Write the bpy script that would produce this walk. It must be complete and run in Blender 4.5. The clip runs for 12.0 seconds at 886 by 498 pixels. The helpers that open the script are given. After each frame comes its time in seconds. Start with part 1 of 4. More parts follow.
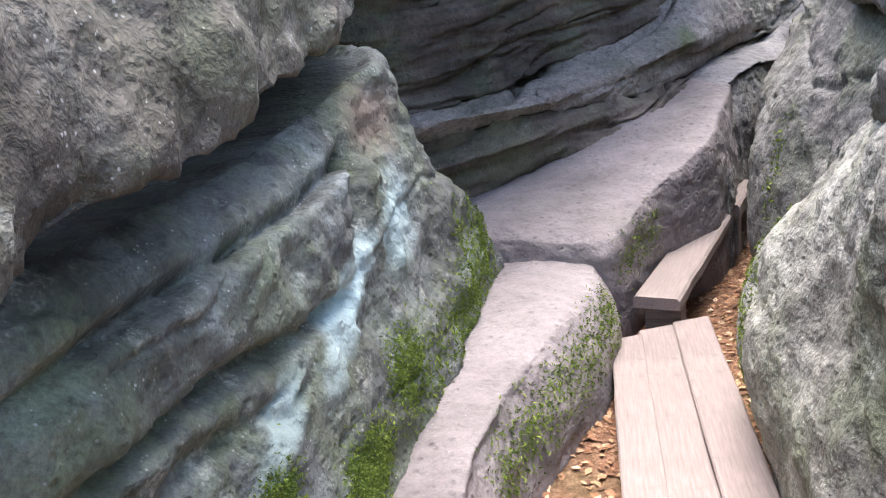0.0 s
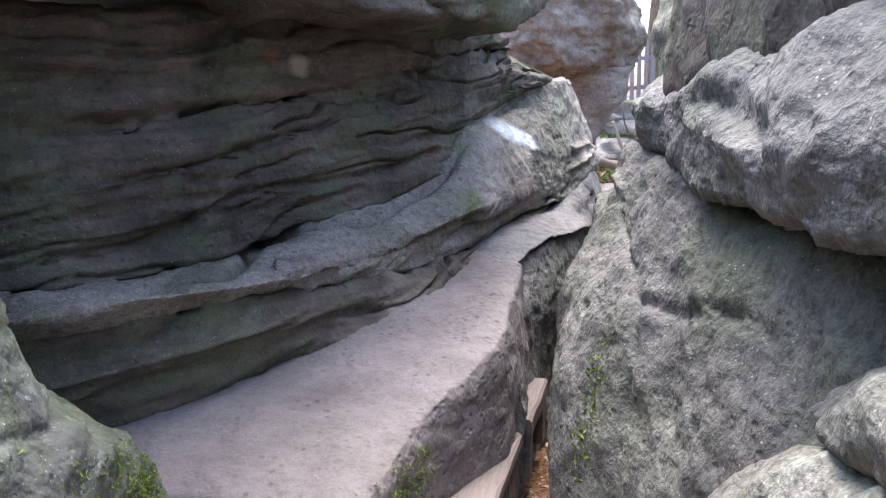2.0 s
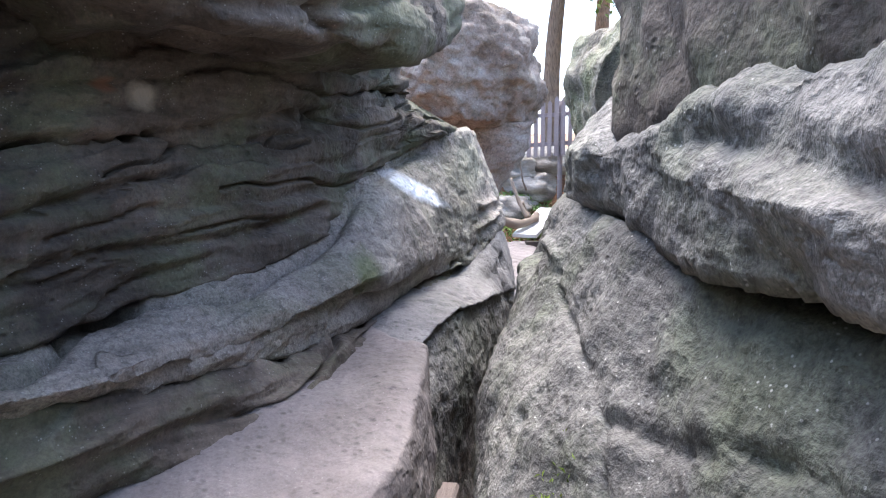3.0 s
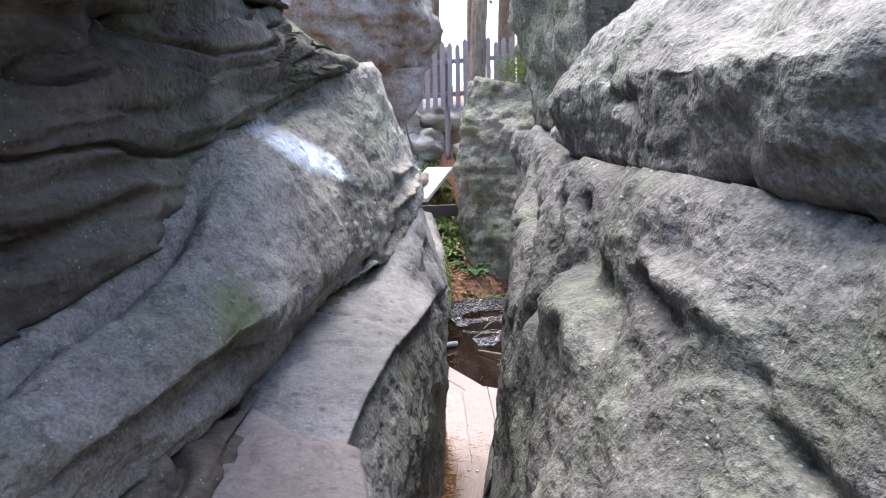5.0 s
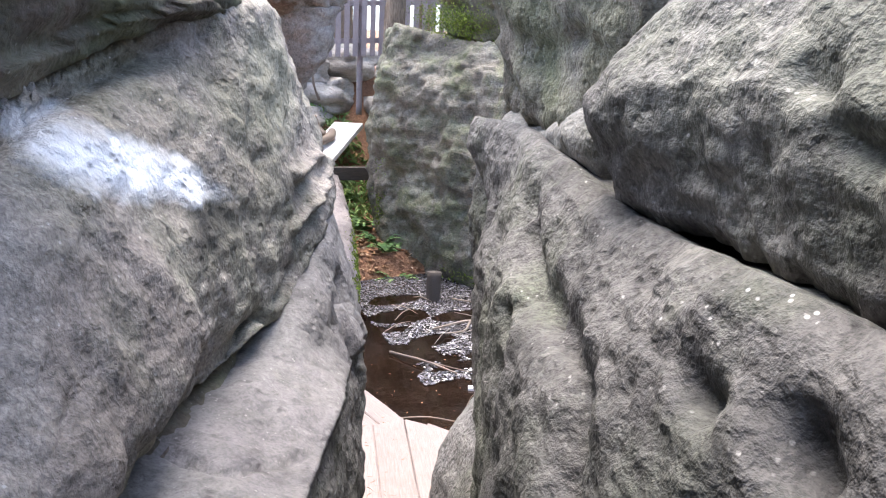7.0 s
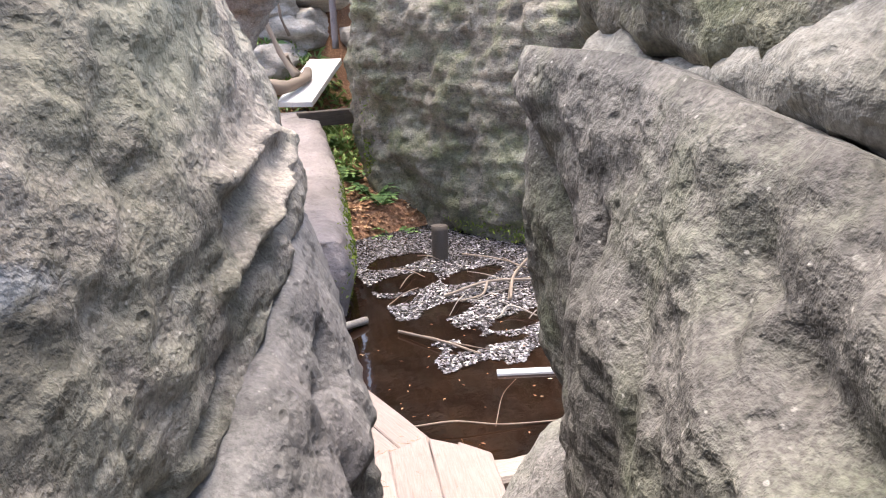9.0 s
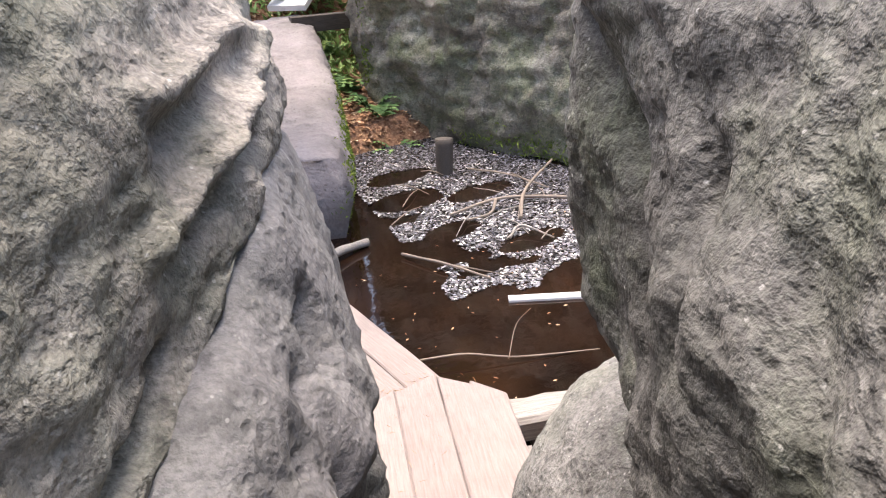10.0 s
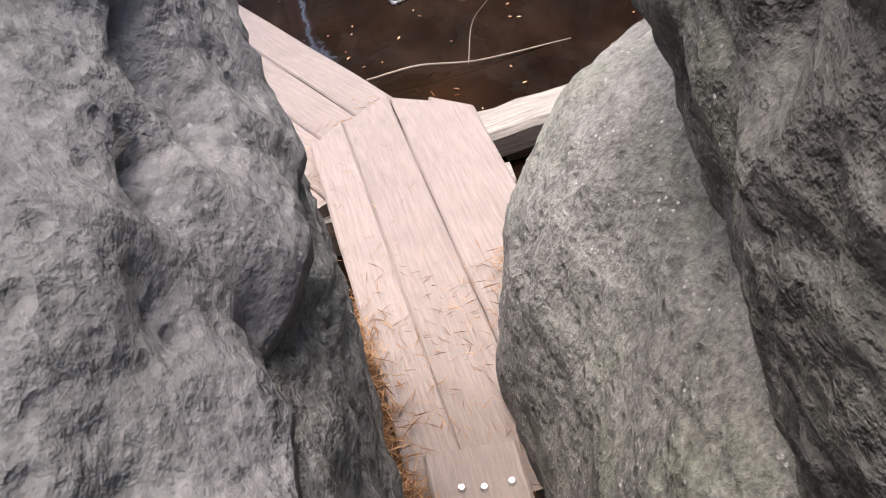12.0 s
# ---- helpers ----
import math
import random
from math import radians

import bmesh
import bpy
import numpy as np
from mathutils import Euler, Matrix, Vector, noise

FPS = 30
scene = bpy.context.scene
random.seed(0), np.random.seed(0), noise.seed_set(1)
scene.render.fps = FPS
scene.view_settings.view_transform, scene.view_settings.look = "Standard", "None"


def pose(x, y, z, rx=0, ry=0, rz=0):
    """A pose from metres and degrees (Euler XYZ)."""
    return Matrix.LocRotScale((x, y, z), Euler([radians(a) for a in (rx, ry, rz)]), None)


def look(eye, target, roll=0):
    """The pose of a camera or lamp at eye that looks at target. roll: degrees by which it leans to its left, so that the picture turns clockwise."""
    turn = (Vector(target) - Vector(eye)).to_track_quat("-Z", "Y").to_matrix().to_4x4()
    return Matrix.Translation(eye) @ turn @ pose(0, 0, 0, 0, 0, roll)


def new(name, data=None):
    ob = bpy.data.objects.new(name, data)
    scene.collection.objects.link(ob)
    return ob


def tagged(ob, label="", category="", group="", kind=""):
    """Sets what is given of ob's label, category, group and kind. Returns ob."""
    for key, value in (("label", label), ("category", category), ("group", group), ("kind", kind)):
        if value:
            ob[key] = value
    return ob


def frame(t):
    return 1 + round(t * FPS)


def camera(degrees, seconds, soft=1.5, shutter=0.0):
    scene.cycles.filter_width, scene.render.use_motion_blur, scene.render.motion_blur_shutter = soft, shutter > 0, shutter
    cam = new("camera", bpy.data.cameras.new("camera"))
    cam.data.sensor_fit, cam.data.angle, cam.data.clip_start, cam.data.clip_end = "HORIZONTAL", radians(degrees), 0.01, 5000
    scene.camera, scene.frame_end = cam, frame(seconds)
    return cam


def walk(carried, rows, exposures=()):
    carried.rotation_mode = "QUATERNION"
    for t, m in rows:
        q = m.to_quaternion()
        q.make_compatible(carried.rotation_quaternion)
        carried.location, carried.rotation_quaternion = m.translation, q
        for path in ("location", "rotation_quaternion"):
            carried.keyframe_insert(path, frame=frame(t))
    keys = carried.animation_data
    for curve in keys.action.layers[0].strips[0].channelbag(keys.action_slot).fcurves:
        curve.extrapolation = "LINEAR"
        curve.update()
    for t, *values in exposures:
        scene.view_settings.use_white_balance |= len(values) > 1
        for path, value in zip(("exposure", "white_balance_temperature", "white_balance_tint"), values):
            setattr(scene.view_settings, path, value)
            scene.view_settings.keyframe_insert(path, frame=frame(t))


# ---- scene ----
cam = camera(58.5, 12.0, soft=1.1)
METRES, EYE, TILT, LEAN, TURN = 6.6, 1.5, -17.0, 7.0, 0.0
ROWS = [
    (0.0, 0.0, 0.0, 0.0, -0.0, 0.0, 0.0),
    (0.5, 0.0101, 0.0341, 0.0149, -8.17, 2.75, -0.41),
    (1.0, 0.0281, 0.0756, 0.0293, -11.4, 5.43, -1.26),
    (1.5, 0.0376, 0.1205, 0.0447, -13.39, 7.48, -1.85),
    (2.0, 0.0473, 0.1682, 0.061, -15.76, 9.45, -1.76),
    (2.5, 0.0661, 0.2154, 0.0787, -18.4, 11.8, -1.09),
    (3.0, 0.0769, 0.2642, 0.0911, -23.24, 13.63, -0.1),
    (3.5, 0.0892, 0.3171, 0.1051, -27.18, 13.85, 0.98),
    (5.5, 0.1618, 0.5119, 0.184, -35.1, 8.8, 6.02),
    (6.0, 0.1815, 0.5483, 0.201, -40.13, 7.94, 6.71),
    (6.5, 0.1957, 0.5795, 0.2089, -41.44, 5.91, 4.36),
    (7.0, 0.2245, 0.6125, 0.2379, -39.38, 5.98, 2.9),
    (9.0, 0.3115, 0.736, 0.2841, -39.46, 0.72, 7.84),
    (9.5, 0.3283, 0.7595, 0.2879, -39.39, -0.69, 8.23),
    (10.0, 0.3453, 0.7823, 0.2906, -39.36, -5.72, 8.33),
    (10.5, 0.3552, 0.7967, 0.282, -39.32, -13.84, 8.68),
    (11.0, 0.3688, 0.823, 0.2714, -40.32, -24.02, 8.69),
    (11.5, 0.3788, 0.8302, 0.2733, -43.51, -28.81, 8.74),
    (12.0, 0.388, 0.8386, 0.2754, -44.91, -27.57, 15.08),
]
EXPOSURES = [(0.0, 2.5, 6250, 12), (0.5, 2.25, 6250, 12), (1.0, 2.3, 6250, 12), (2.5, 2.5, 6200, 11), (3.5, 2.45, 6150, 11), (6.0, 2.35, 6100, 11), (7.0, 2.42, 6350, 12), (9.0, 2.42, 6900, 13), (12.0, 2.05, 6550, 11)]
walk(cam, [(t, pose(0, 0, EYE, TILT, LEAN, TURN) @ pose(METRES * x, METRES * y, METRES * z, 90 + pitch, roll, yaw)) for t, x, y, z, yaw, pitch, roll in ROWS], EXPOSURES)
from mathutils.bvhtree import BVHTree

# ---- world, sun, exposure ----
world = bpy.data.worlds.new("sky")
scene.world = world
world.use_nodes = True
wn = world.node_tree
sky = wn.nodes.new("ShaderNodeTexSky")
sky.sky_type, sky.sun_disc = "NISHITA", False
sky.sun_elevation, sky.sun_rotation = radians(76), radians(12)
sky.air_density, sky.dust_density = 1.0, 3.0
wn.links.new(sky.outputs[0], wn.nodes["Background"].inputs[0])
wn.nodes["Background"].inputs[1].default_value = 0.15
sun = new("sun", bpy.data.lights.new("sun", "SUN"))
sun.data.energy, sun.data.angle, sun.data.color = 1.7, radians(50), (1.0, 0.95, 0.88)
sun.matrix_world = look((5.5 * math.sin(radians(12)), 5.5 * math.cos(radians(12)), 22), (0, 0, 0))


# ---- materials ----
class Mat:
    """A node material under construction, with short names for the nodes used."""

    def __init__(self, name):
        self.m = bpy.data.materials.new(name)
        self.m.use_nodes = True
        self.t = self.m.node_tree
        self.p = self.t.nodes["Principled BSDF"]
        self.co = self.t.nodes.new("ShaderNodeTexCoord").outputs["Object"]

    def put(self, socket, value):
        if isinstance(value, bpy.types.NodeSocket):
            self.t.links.new(value, socket)
        else:
            socket.default_value = value

    def scaled(self, s, rot=(0, 0, 0)):
        n = self.t.nodes.new("ShaderNodeMapping")
        self.put(n.inputs["Vector"], self.co)
        n.inputs["Scale"].default_value = s
        n.inputs["Rotation"].default_value = [radians(a) for a in rot]
        return n.outputs[0]

    def noise(self, scale, detail=5.0, rough=0.6, vec=None, warp=0.0):
        n = self.t.nodes.new("ShaderNodeTexNoise")
        self.put(n.inputs["Vector"], vec if vec is not None else self.co)
        n.inputs["Scale"].default_value, n.inputs["Detail"].default_value = scale, detail
        n.inputs["Roughness"].default_value, n.inputs["Distortion"].default_value = rough, warp
        return n.outputs["Fac"]

    def cells(self, scale, vec=None, feature="F1"):
        n = self.t.nodes.new("ShaderNodeTexVoronoi")
        n.feature = feature
        self.put(n.inputs["Vector"], vec if vec is not None else self.co)
        n.inputs["Scale"].default_value = scale
        return n.outputs["Distance"]

    def ramp(self, fac, *stops):
        n = self.t.nodes.new("ShaderNodeValToRGB")
        self.put(n.inputs[0], fac)
        e = n.color_ramp.elements
        while len(e) < len(stops):
            e.new(0.5)
        for k, (pos, c) in zip(e, stops):
            k.position = pos
            k.color = (c, c, c, 1) if isinstance(c, (int, float)) else (*c, 1)
        return n.outputs[0]

    def mix(self, fac, a, b, kind="MIX"):
        n = self.t.nodes.new("ShaderNodeMix")
        n.data_type, n.blend_type = "RGBA", kind
        self.put(n.inputs[0], fac)
        for socket, v in ((n.inputs[6], a), (n.inputs[7], b)):
            self.put(socket, (*v, 1) if isinstance(v, tuple) else v)
        return n.outputs[2]

    def math(self, op, a, b=0.0):
        n = self.t.nodes.new("ShaderNodeMath")
        n.operation = op
        self.put(n.inputs[0], a), self.put(n.inputs[1], b)
        return n.outputs[0]

    def chance(self):
        return self.t.nodes.new("ShaderNodeObjectInfo").outputs["Random"]

    def island(self):
        return self.t.nodes.new("ShaderNodeNewGeometry").outputs["Random Per Island"]

    def bump(self, height, strength, distance, under=None):
        n = self.t.nodes.new("ShaderNodeBump")
        self.put(n.inputs["Height"], height)
        n.inputs["Strength"].default_value, n.inputs["Distance"].default_value = strength, distance
        if under is not None:
            self.put(n.inputs["Normal"], under)
        return n.outputs[0]

    def done(self, color, rough=0.9, normal=None, **more):
        self.put(self.p.inputs["Base Color"], (*color, 1) if isinstance(color, tuple) else color)
        self.put(self.p.inputs["Roughness"], rough)
        if normal is not None:
            self.put(self.p.inputs["Normal"], normal)
        for k, v in more.items():
            self.p.inputs[k.replace("_", " ")].default_value = v
        return self.m


def sandstone(name, dark, mid, pale, algae=0.35, moss=0.0, grain=1.0, bands=0.5, lichen=0.3, marks=()):
    """Weathered sandstone: patina patches, bedding streaks, quartz grains, algae film and lichen."""
    k = Mat(name)
    dark, mid, pale = (tuple(min(0.8, c * 0.73) for c in tone) for tone in (dark, mid, pale))
    patch = k.noise(1.7, 7, 0.62, warp=0.6)
    col = k.ramp(patch, (0.30, dark), (0.48, mid), (0.68, pale))
    bed = k.noise(3.0, 6, 0.6, k.scaled((1, 1, 9), (16, -9, 0)), 0.3)
    col = k.mix(bands, col, k.ramp(bed, (0.3, 0.45), (0.5, 0.95), (0.7, 1.25)), "MULTIPLY")
    green = k.math("MULTIPLY", k.ramp(k.noise(2.3, 6, 0.65), (0.47, 0.0), (0.62, 1.0)), algae)
    col = k.mix(green, col, (0.115, 0.135, 0.075))
    fleck = k.math("MULTIPLY", k.ramp(k.noise(7.0, 8, 0.75), (0.58, 0.0), (0.70, 1.0)), lichen)
    col = k.mix(fleck, col, (0.44, 0.44, 0.38))
    if moss:
        soft = k.ramp(k.noise(3.2, 8, 0.7), (0.50, 0.0), (0.58, 1.0))
        col = k.mix(k.math("MULTIPLY", soft, moss), col, (0.13, 0.17, 0.03))
    fine = k.noise(130, 2, 0.6)
    col = k.mix(0.8 * grain, col, k.ramp(fine, (0.34, 0.62), (0.5, 1.0), (0.66, 1.32)), "MULTIPLY")
    blot = k.noise(30, 8, 0.75)
    col = k.mix(0.75 * grain, col, k.ramp(blot, (0.36, 0.42), (0.5, 1.0), (0.66, 1.3)), "MULTIPLY")
    spread = k.ramp(k.noise(16, 4, 0.6), (0.48, 0.0), (0.62, 1.0))
    quartz = k.math("MULTIPLY", k.ramp(k.cells(60), (0.12, 1.0), (0.2, 0.0)), spread)
    col = k.mix(k.math("MULTIPLY", quartz, 0.5 * grain), col, (0.62, 0.60, 0.56))
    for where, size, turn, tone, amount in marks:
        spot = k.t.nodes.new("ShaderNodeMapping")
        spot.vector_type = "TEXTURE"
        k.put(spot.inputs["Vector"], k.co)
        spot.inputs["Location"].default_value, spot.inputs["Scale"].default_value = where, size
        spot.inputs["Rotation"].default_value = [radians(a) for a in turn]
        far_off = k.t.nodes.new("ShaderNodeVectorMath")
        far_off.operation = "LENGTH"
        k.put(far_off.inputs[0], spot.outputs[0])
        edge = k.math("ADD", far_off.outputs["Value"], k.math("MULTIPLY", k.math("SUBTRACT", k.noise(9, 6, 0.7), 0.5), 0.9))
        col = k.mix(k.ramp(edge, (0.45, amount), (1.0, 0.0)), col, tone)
    pock = k.ramp(k.cells(22, k.scaled((1, 1, 1.3))), (0.0, 0.0), (0.30, 1.0))
    some = k.ramp(k.noise(4.5, 4, 0.6), (0.42, 0.0), (0.56, 1.0))
    # Pock hollows are also tinted darker: their shade goes into the colour.
    col = k.mix(k.math("MULTIPLY", some, 0.6), col, k.mix(1.0, col, k.mix(0.6, (1, 1, 1), pock), "MULTIPLY"))
    nrm = k.bump(k.noise(10, 3, 0.5), 0.8, 0.025)
    nrm = k.bump(k.noise(60, 3, 0.6), 0.8 * grain, 0.010, nrm)
    nrm = k.bump(k.noise(190, 2, 0.6), 0.7 * grain, 0.003, nrm)
    nrm = k.bump(k.math("MULTIPLY", pock, some), 0.5, 0.014, nrm)
    return k.done(col, k.ramp(fine, (0.3, 0.72), (0.7, 0.95)), nrm, Specular_IOR_Level=0.35)


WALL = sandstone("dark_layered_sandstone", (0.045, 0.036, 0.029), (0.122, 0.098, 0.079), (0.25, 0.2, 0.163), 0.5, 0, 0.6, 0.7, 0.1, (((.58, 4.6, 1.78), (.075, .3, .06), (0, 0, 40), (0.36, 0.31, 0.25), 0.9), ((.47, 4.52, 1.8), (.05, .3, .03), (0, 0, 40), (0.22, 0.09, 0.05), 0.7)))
LEDGE = sandstone("trodden_pinkish_sandstone", (0.19, 0.162, 0.157), (0.275, 0.236, 0.229), (0.35, 0.304, 0.296), 0.08, 0, 0.4, 0.2, 0.1)
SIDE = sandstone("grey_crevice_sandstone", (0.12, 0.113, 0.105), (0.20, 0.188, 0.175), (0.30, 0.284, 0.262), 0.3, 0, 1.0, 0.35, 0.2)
# A darker crevice stone with three dark patches along the wall.
SIDE2 = sandstone("dark_patched_crevice_sandstone", (0.085, 0.08, 0.075), (0.155, 0.146, 0.136), (0.26, 0.246, 0.226), 0.4, 0, 1.0, 0.35, 0.2, (
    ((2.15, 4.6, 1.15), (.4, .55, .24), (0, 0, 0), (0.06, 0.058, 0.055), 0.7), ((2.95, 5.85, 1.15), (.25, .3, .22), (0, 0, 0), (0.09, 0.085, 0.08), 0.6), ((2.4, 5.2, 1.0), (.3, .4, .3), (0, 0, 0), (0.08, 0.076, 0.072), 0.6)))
PALE = sandstone("pale_grey_sandstone", (0.16, 0.15, 0.135), (0.32, 0.30, 0.265), (0.46, 0.44, 0.39), 0.25, 0, 0.8, 0.4, 0.35)
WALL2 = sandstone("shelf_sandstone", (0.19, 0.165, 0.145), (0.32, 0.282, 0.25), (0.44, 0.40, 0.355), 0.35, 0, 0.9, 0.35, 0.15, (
    ((1.45, 4.98, 1.13), (.10, .2, .13), (0, 0, 0), (0.09, 0.115, 0.04), 0.75),
    ((2.55, 6.45, 1.62), (.35, .5, .2), (0, 0, 0), (0.33, 0.33, 0.23), 0.5),
    # A dark stain, then a bluish-white glint painted into the colour.
    ((2.17, 5.88, 1.33), (.10, .25, .11), (0, 28, -20), (0.03, 0.03, 0.028), 0.8), ((1.97, 5.82, 1.475), (.25, .7, .05), (0, 28, -20), (0.72, 0.76, 0.82), 0.9)))
# Lilac worn stone, toned lighter than SIDE so the ledge top looks lit.
TREAD_LIT = sandstone("worn_lit_lilac_sandstone", (0.13, 0.122, 0.122), (0.235, 0.22, 0.22), (0.33, 0.312, 0.31), 0.12, 0, 0.6, 0.3, 0.15)
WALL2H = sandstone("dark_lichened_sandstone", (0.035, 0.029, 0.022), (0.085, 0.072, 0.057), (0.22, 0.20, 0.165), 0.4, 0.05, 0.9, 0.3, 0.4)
BOULDER = sandstone("lichened_grey_sandstone", (0.08, 0.076, 0.066), (0.24, 0.226, 0.195), (0.46, 0.44, 0.39), 0.5, 0.1, 1.0, 0.3, 0.6)
MOSSY = sandstone("mossy_blue_grey_sandstone", (0.05, 0.052, 0.046), (0.13, 0.135, 0.122), (0.34, 0.37, 0.36), 0.5, 0.15, 0.8, 0.4, 0.7, (
    ((-.33, 1.9, .80), (.2, .34, .10), (25, 0, 0), (0.42, 0.53, 0.52), 0.85), ((-.22, 2.4, .88), (.2, .22, .16), (20, 0, 0), (0.36, 0.46, 0.46), 0.7),
    ((-.42, 1.45, .72), (.15, .2, .07), (25, 0, 0), (0.40, 0.50, 0.47), 0.6), ((-.26, 2.55, 1.2), (.2, .3, .14), (0, 0, 0), (0.17, 0.12, 0.09), 0.7)))
FAR = sandstone("rough_eroded_sandstone", (0.085, 0.075, 0.058), (0.24, 0.212, 0.168), (0.41, 0.375, 0.31), 0.5, 0.2, 1.0, 0.45, 0.3)
# Brighter stone for the far pile: its sunlight is put into the colour.
SUNNY = sandstone("sunlight_tinted_sandstone", (0.34, 0.305, 0.265), (0.50, 0.455, 0.41), (0.62, 0.58, 0.53), 0.1, 0, 0.5, 0.5, 0.2)
RUST = sandstone("reddish_boulder_sandstone", (0.15, 0.115, 0.095), (0.27, 0.22, 0.19), (0.42, 0.39, 0.37), 0.1, 0.05, 0.9, 0.15, 0.5)


def timber(name, dark, pale, gap=1.0):
    k = Mat(name)
    grain = k.noise(9, 8, 0.65, k.scaled((14, 0.9, 14)), 0.5)
    col = k.ramp(grain, (0.28, dark), (0.5, tuple((a + b) / 2 for a, b in zip(dark, pale))), (0.72, pale))
    col = k.mix(0.4, col, k.ramp(k.noise(2.6, 6, 0.6), (0.3, 0.6), (0.6, 1.1)), "MULTIPLY")
    col = k.mix(0.25, col, k.ramp(k.chance(), (0.0, 0.7), (1.0, 1.15)), "MULTIPLY")
    col = k.mix(k.ramp(k.noise(5, 5, 0.7), (0.62, 0.0), (0.74, 0.55)), col, tuple(c * 0.45 for c in dark))
    knot = k.ramp(k.cells(5.0, k.scaled((1, 0.45, 1))), (0.035, 0.75), (0.10, 0.0))
    col = k.mix(knot, col, tuple(c * 0.4 for c in dark))
    scuff = k.ramp(k.noise(11, 5, 0.7), (0.56, 0.0), (0.68, 0.45))
    col = k.mix(scuff, col, tuple(c * 0.6 for c in pale))
    nrm = k.bump(grain, 0.5 * gap, 0.006)
    return k.done(col, 0.85, k.bump(k.noise(60, 4, 0.7), 0.3, 0.004, nrm))


WOOD = timber("worn_pinkish_boards", (0.17, 0.133, 0.116), (0.265, 0.212, 0.19))
OLDWOOD = timber("weathered_grey_timber", (0.13, 0.11, 0.095), (0.34, 0.30, 0.265))
DARKWOOD = timber("wet_dark_post", (0.03, 0.024, 0.02), (0.09, 0.07, 0.055))
FENCE = timber("mauve_grey_pickets", (0.20, 0.16, 0.16), (0.33, 0.28, 0.28))
WHITEWOOD = timber("bleached_plank", (0.62, 0.60, 0.57), (0.80, 0.79, 0.77), 0.5)


def litter_material():
    k = Mat("leaf_and_needle_litter")
    col = k.ramp(k.noise(45, 6, 0.75), (0.3, (0.07, 0.035, 0.02)), (0.5, (0.24, 0.115, 0.06)), (0.7, (0.44, 0.27, 0.16)))
    col = k.mix(k.ramp(k.noise(1.3, 5), (0.52, 0.0), (0.7, 0.5)), col, (0.10, 0.12, 0.03))
    return k.done(col, 0.9, k.bump(k.noise(60, 6, 0.8), 1.0, 0.02))


def island_material(name, *stops, rough=0.8, glow=0.0, spec=0.5):
    k = Mat(name)
    m = k.done(k.ramp(k.island(), *stops), rough)
    k.p.inputs["Specular IOR Level"].default_value = spec
    if glow:
        k.p.inputs["Transmission Weight"].default_value = 0.0
        k.p.inputs["Subsurface Weight"].default_value = glow
        k.p.inputs["Subsurface Radius"].default_value = (0.05, 0.08, 0.02)
    return m


LITTER = litter_material()
LEAF = island_material("dead_leaves", (0.0, (0.10, 0.045, 0.02)), (0.4, (0.28, 0.13, 0.06)), (0.8, (0.45, 0.27, 0.14)), (1.0, (0.6, 0.45, 0.30)))
NEEDLE = island_material("dry_pine_needles", (0.0, (0.11, 0.05, 0.022)), (0.5, (0.27, 0.135, 0.06)), (1.0, (0.42, 0.25, 0.125)))
WETLEAF = island_material("wet_floating_debris", (0.0, (0.02, 0.017, 0.017)), (0.55, (0.085, 0.078, 0.083)), (1.0, (0.26, 0.245, 0.26)), rough=0.16, spec=1.0)
GREEN = island_material("fresh_green_leaves", (0.0, (0.035, 0.075, 0.02)), (0.6, (0.07, 0.14, 0.035)), (1.0, (0.15, 0.23, 0.06)))
CROWN = island_material("bright_crown_leaves", (0.0, (0.09, 0.16, 0.04)), (0.6, (0.18, 0.27, 0.07)), (1.0, (0.34, 0.42, 0.14)), rough=0.6)
MOSS = island_material("moss_tufts", (0.0, (0.06, 0.09, 0.012)), (0.6, (0.13, 0.18, 0.02)), (1.0, (0.24, 0.29, 0.05)), rough=1.0)
TWIG = island_material("pale_dead_twigs", (0.0, (0.11, 0.08, 0.06)), (1.0, (0.26, 0.205, 0.16)))


def bark_material():
    k = Mat("furrowed_bark")
    f = k.noise(12, 7, 0.7, k.scaled((3, 3, 0.5)), 0.4)
    return k.done(k.ramp(f, (0.3, (0.07, 0.05, 0.035)), (0.7, (0.30, 0.23, 0.17))), 0.95, k.bump(f, 1.0, 0.03))


def water_material():
    k = Mat("peaty_brown_water")
    ripple = k.bump(k.noise(7, 3, 0.5, k.scaled((1, 1.6, 1))), 0.05, 0.02)
    col = k.ramp(k.noise(3.0, 6, 0.6), (0.35, (0.006, 0.003, 0.002)), (0.6, (0.014, 0.007, 0.004)), (0.78, (0.022, 0.009, 0.004)))
    return k.done(col, 0.04, ripple, IOR=1.33)


def steel_material():
    k = Mat("galvanised_bolt")
    return k.done(k.ramp(k.noise(120, 3), (0.3, 0.5), (0.7, 0.8)), 0.4, Metallic=1.0)


BARK, WATER, STEEL = bark_material(), water_material(), steel_material()


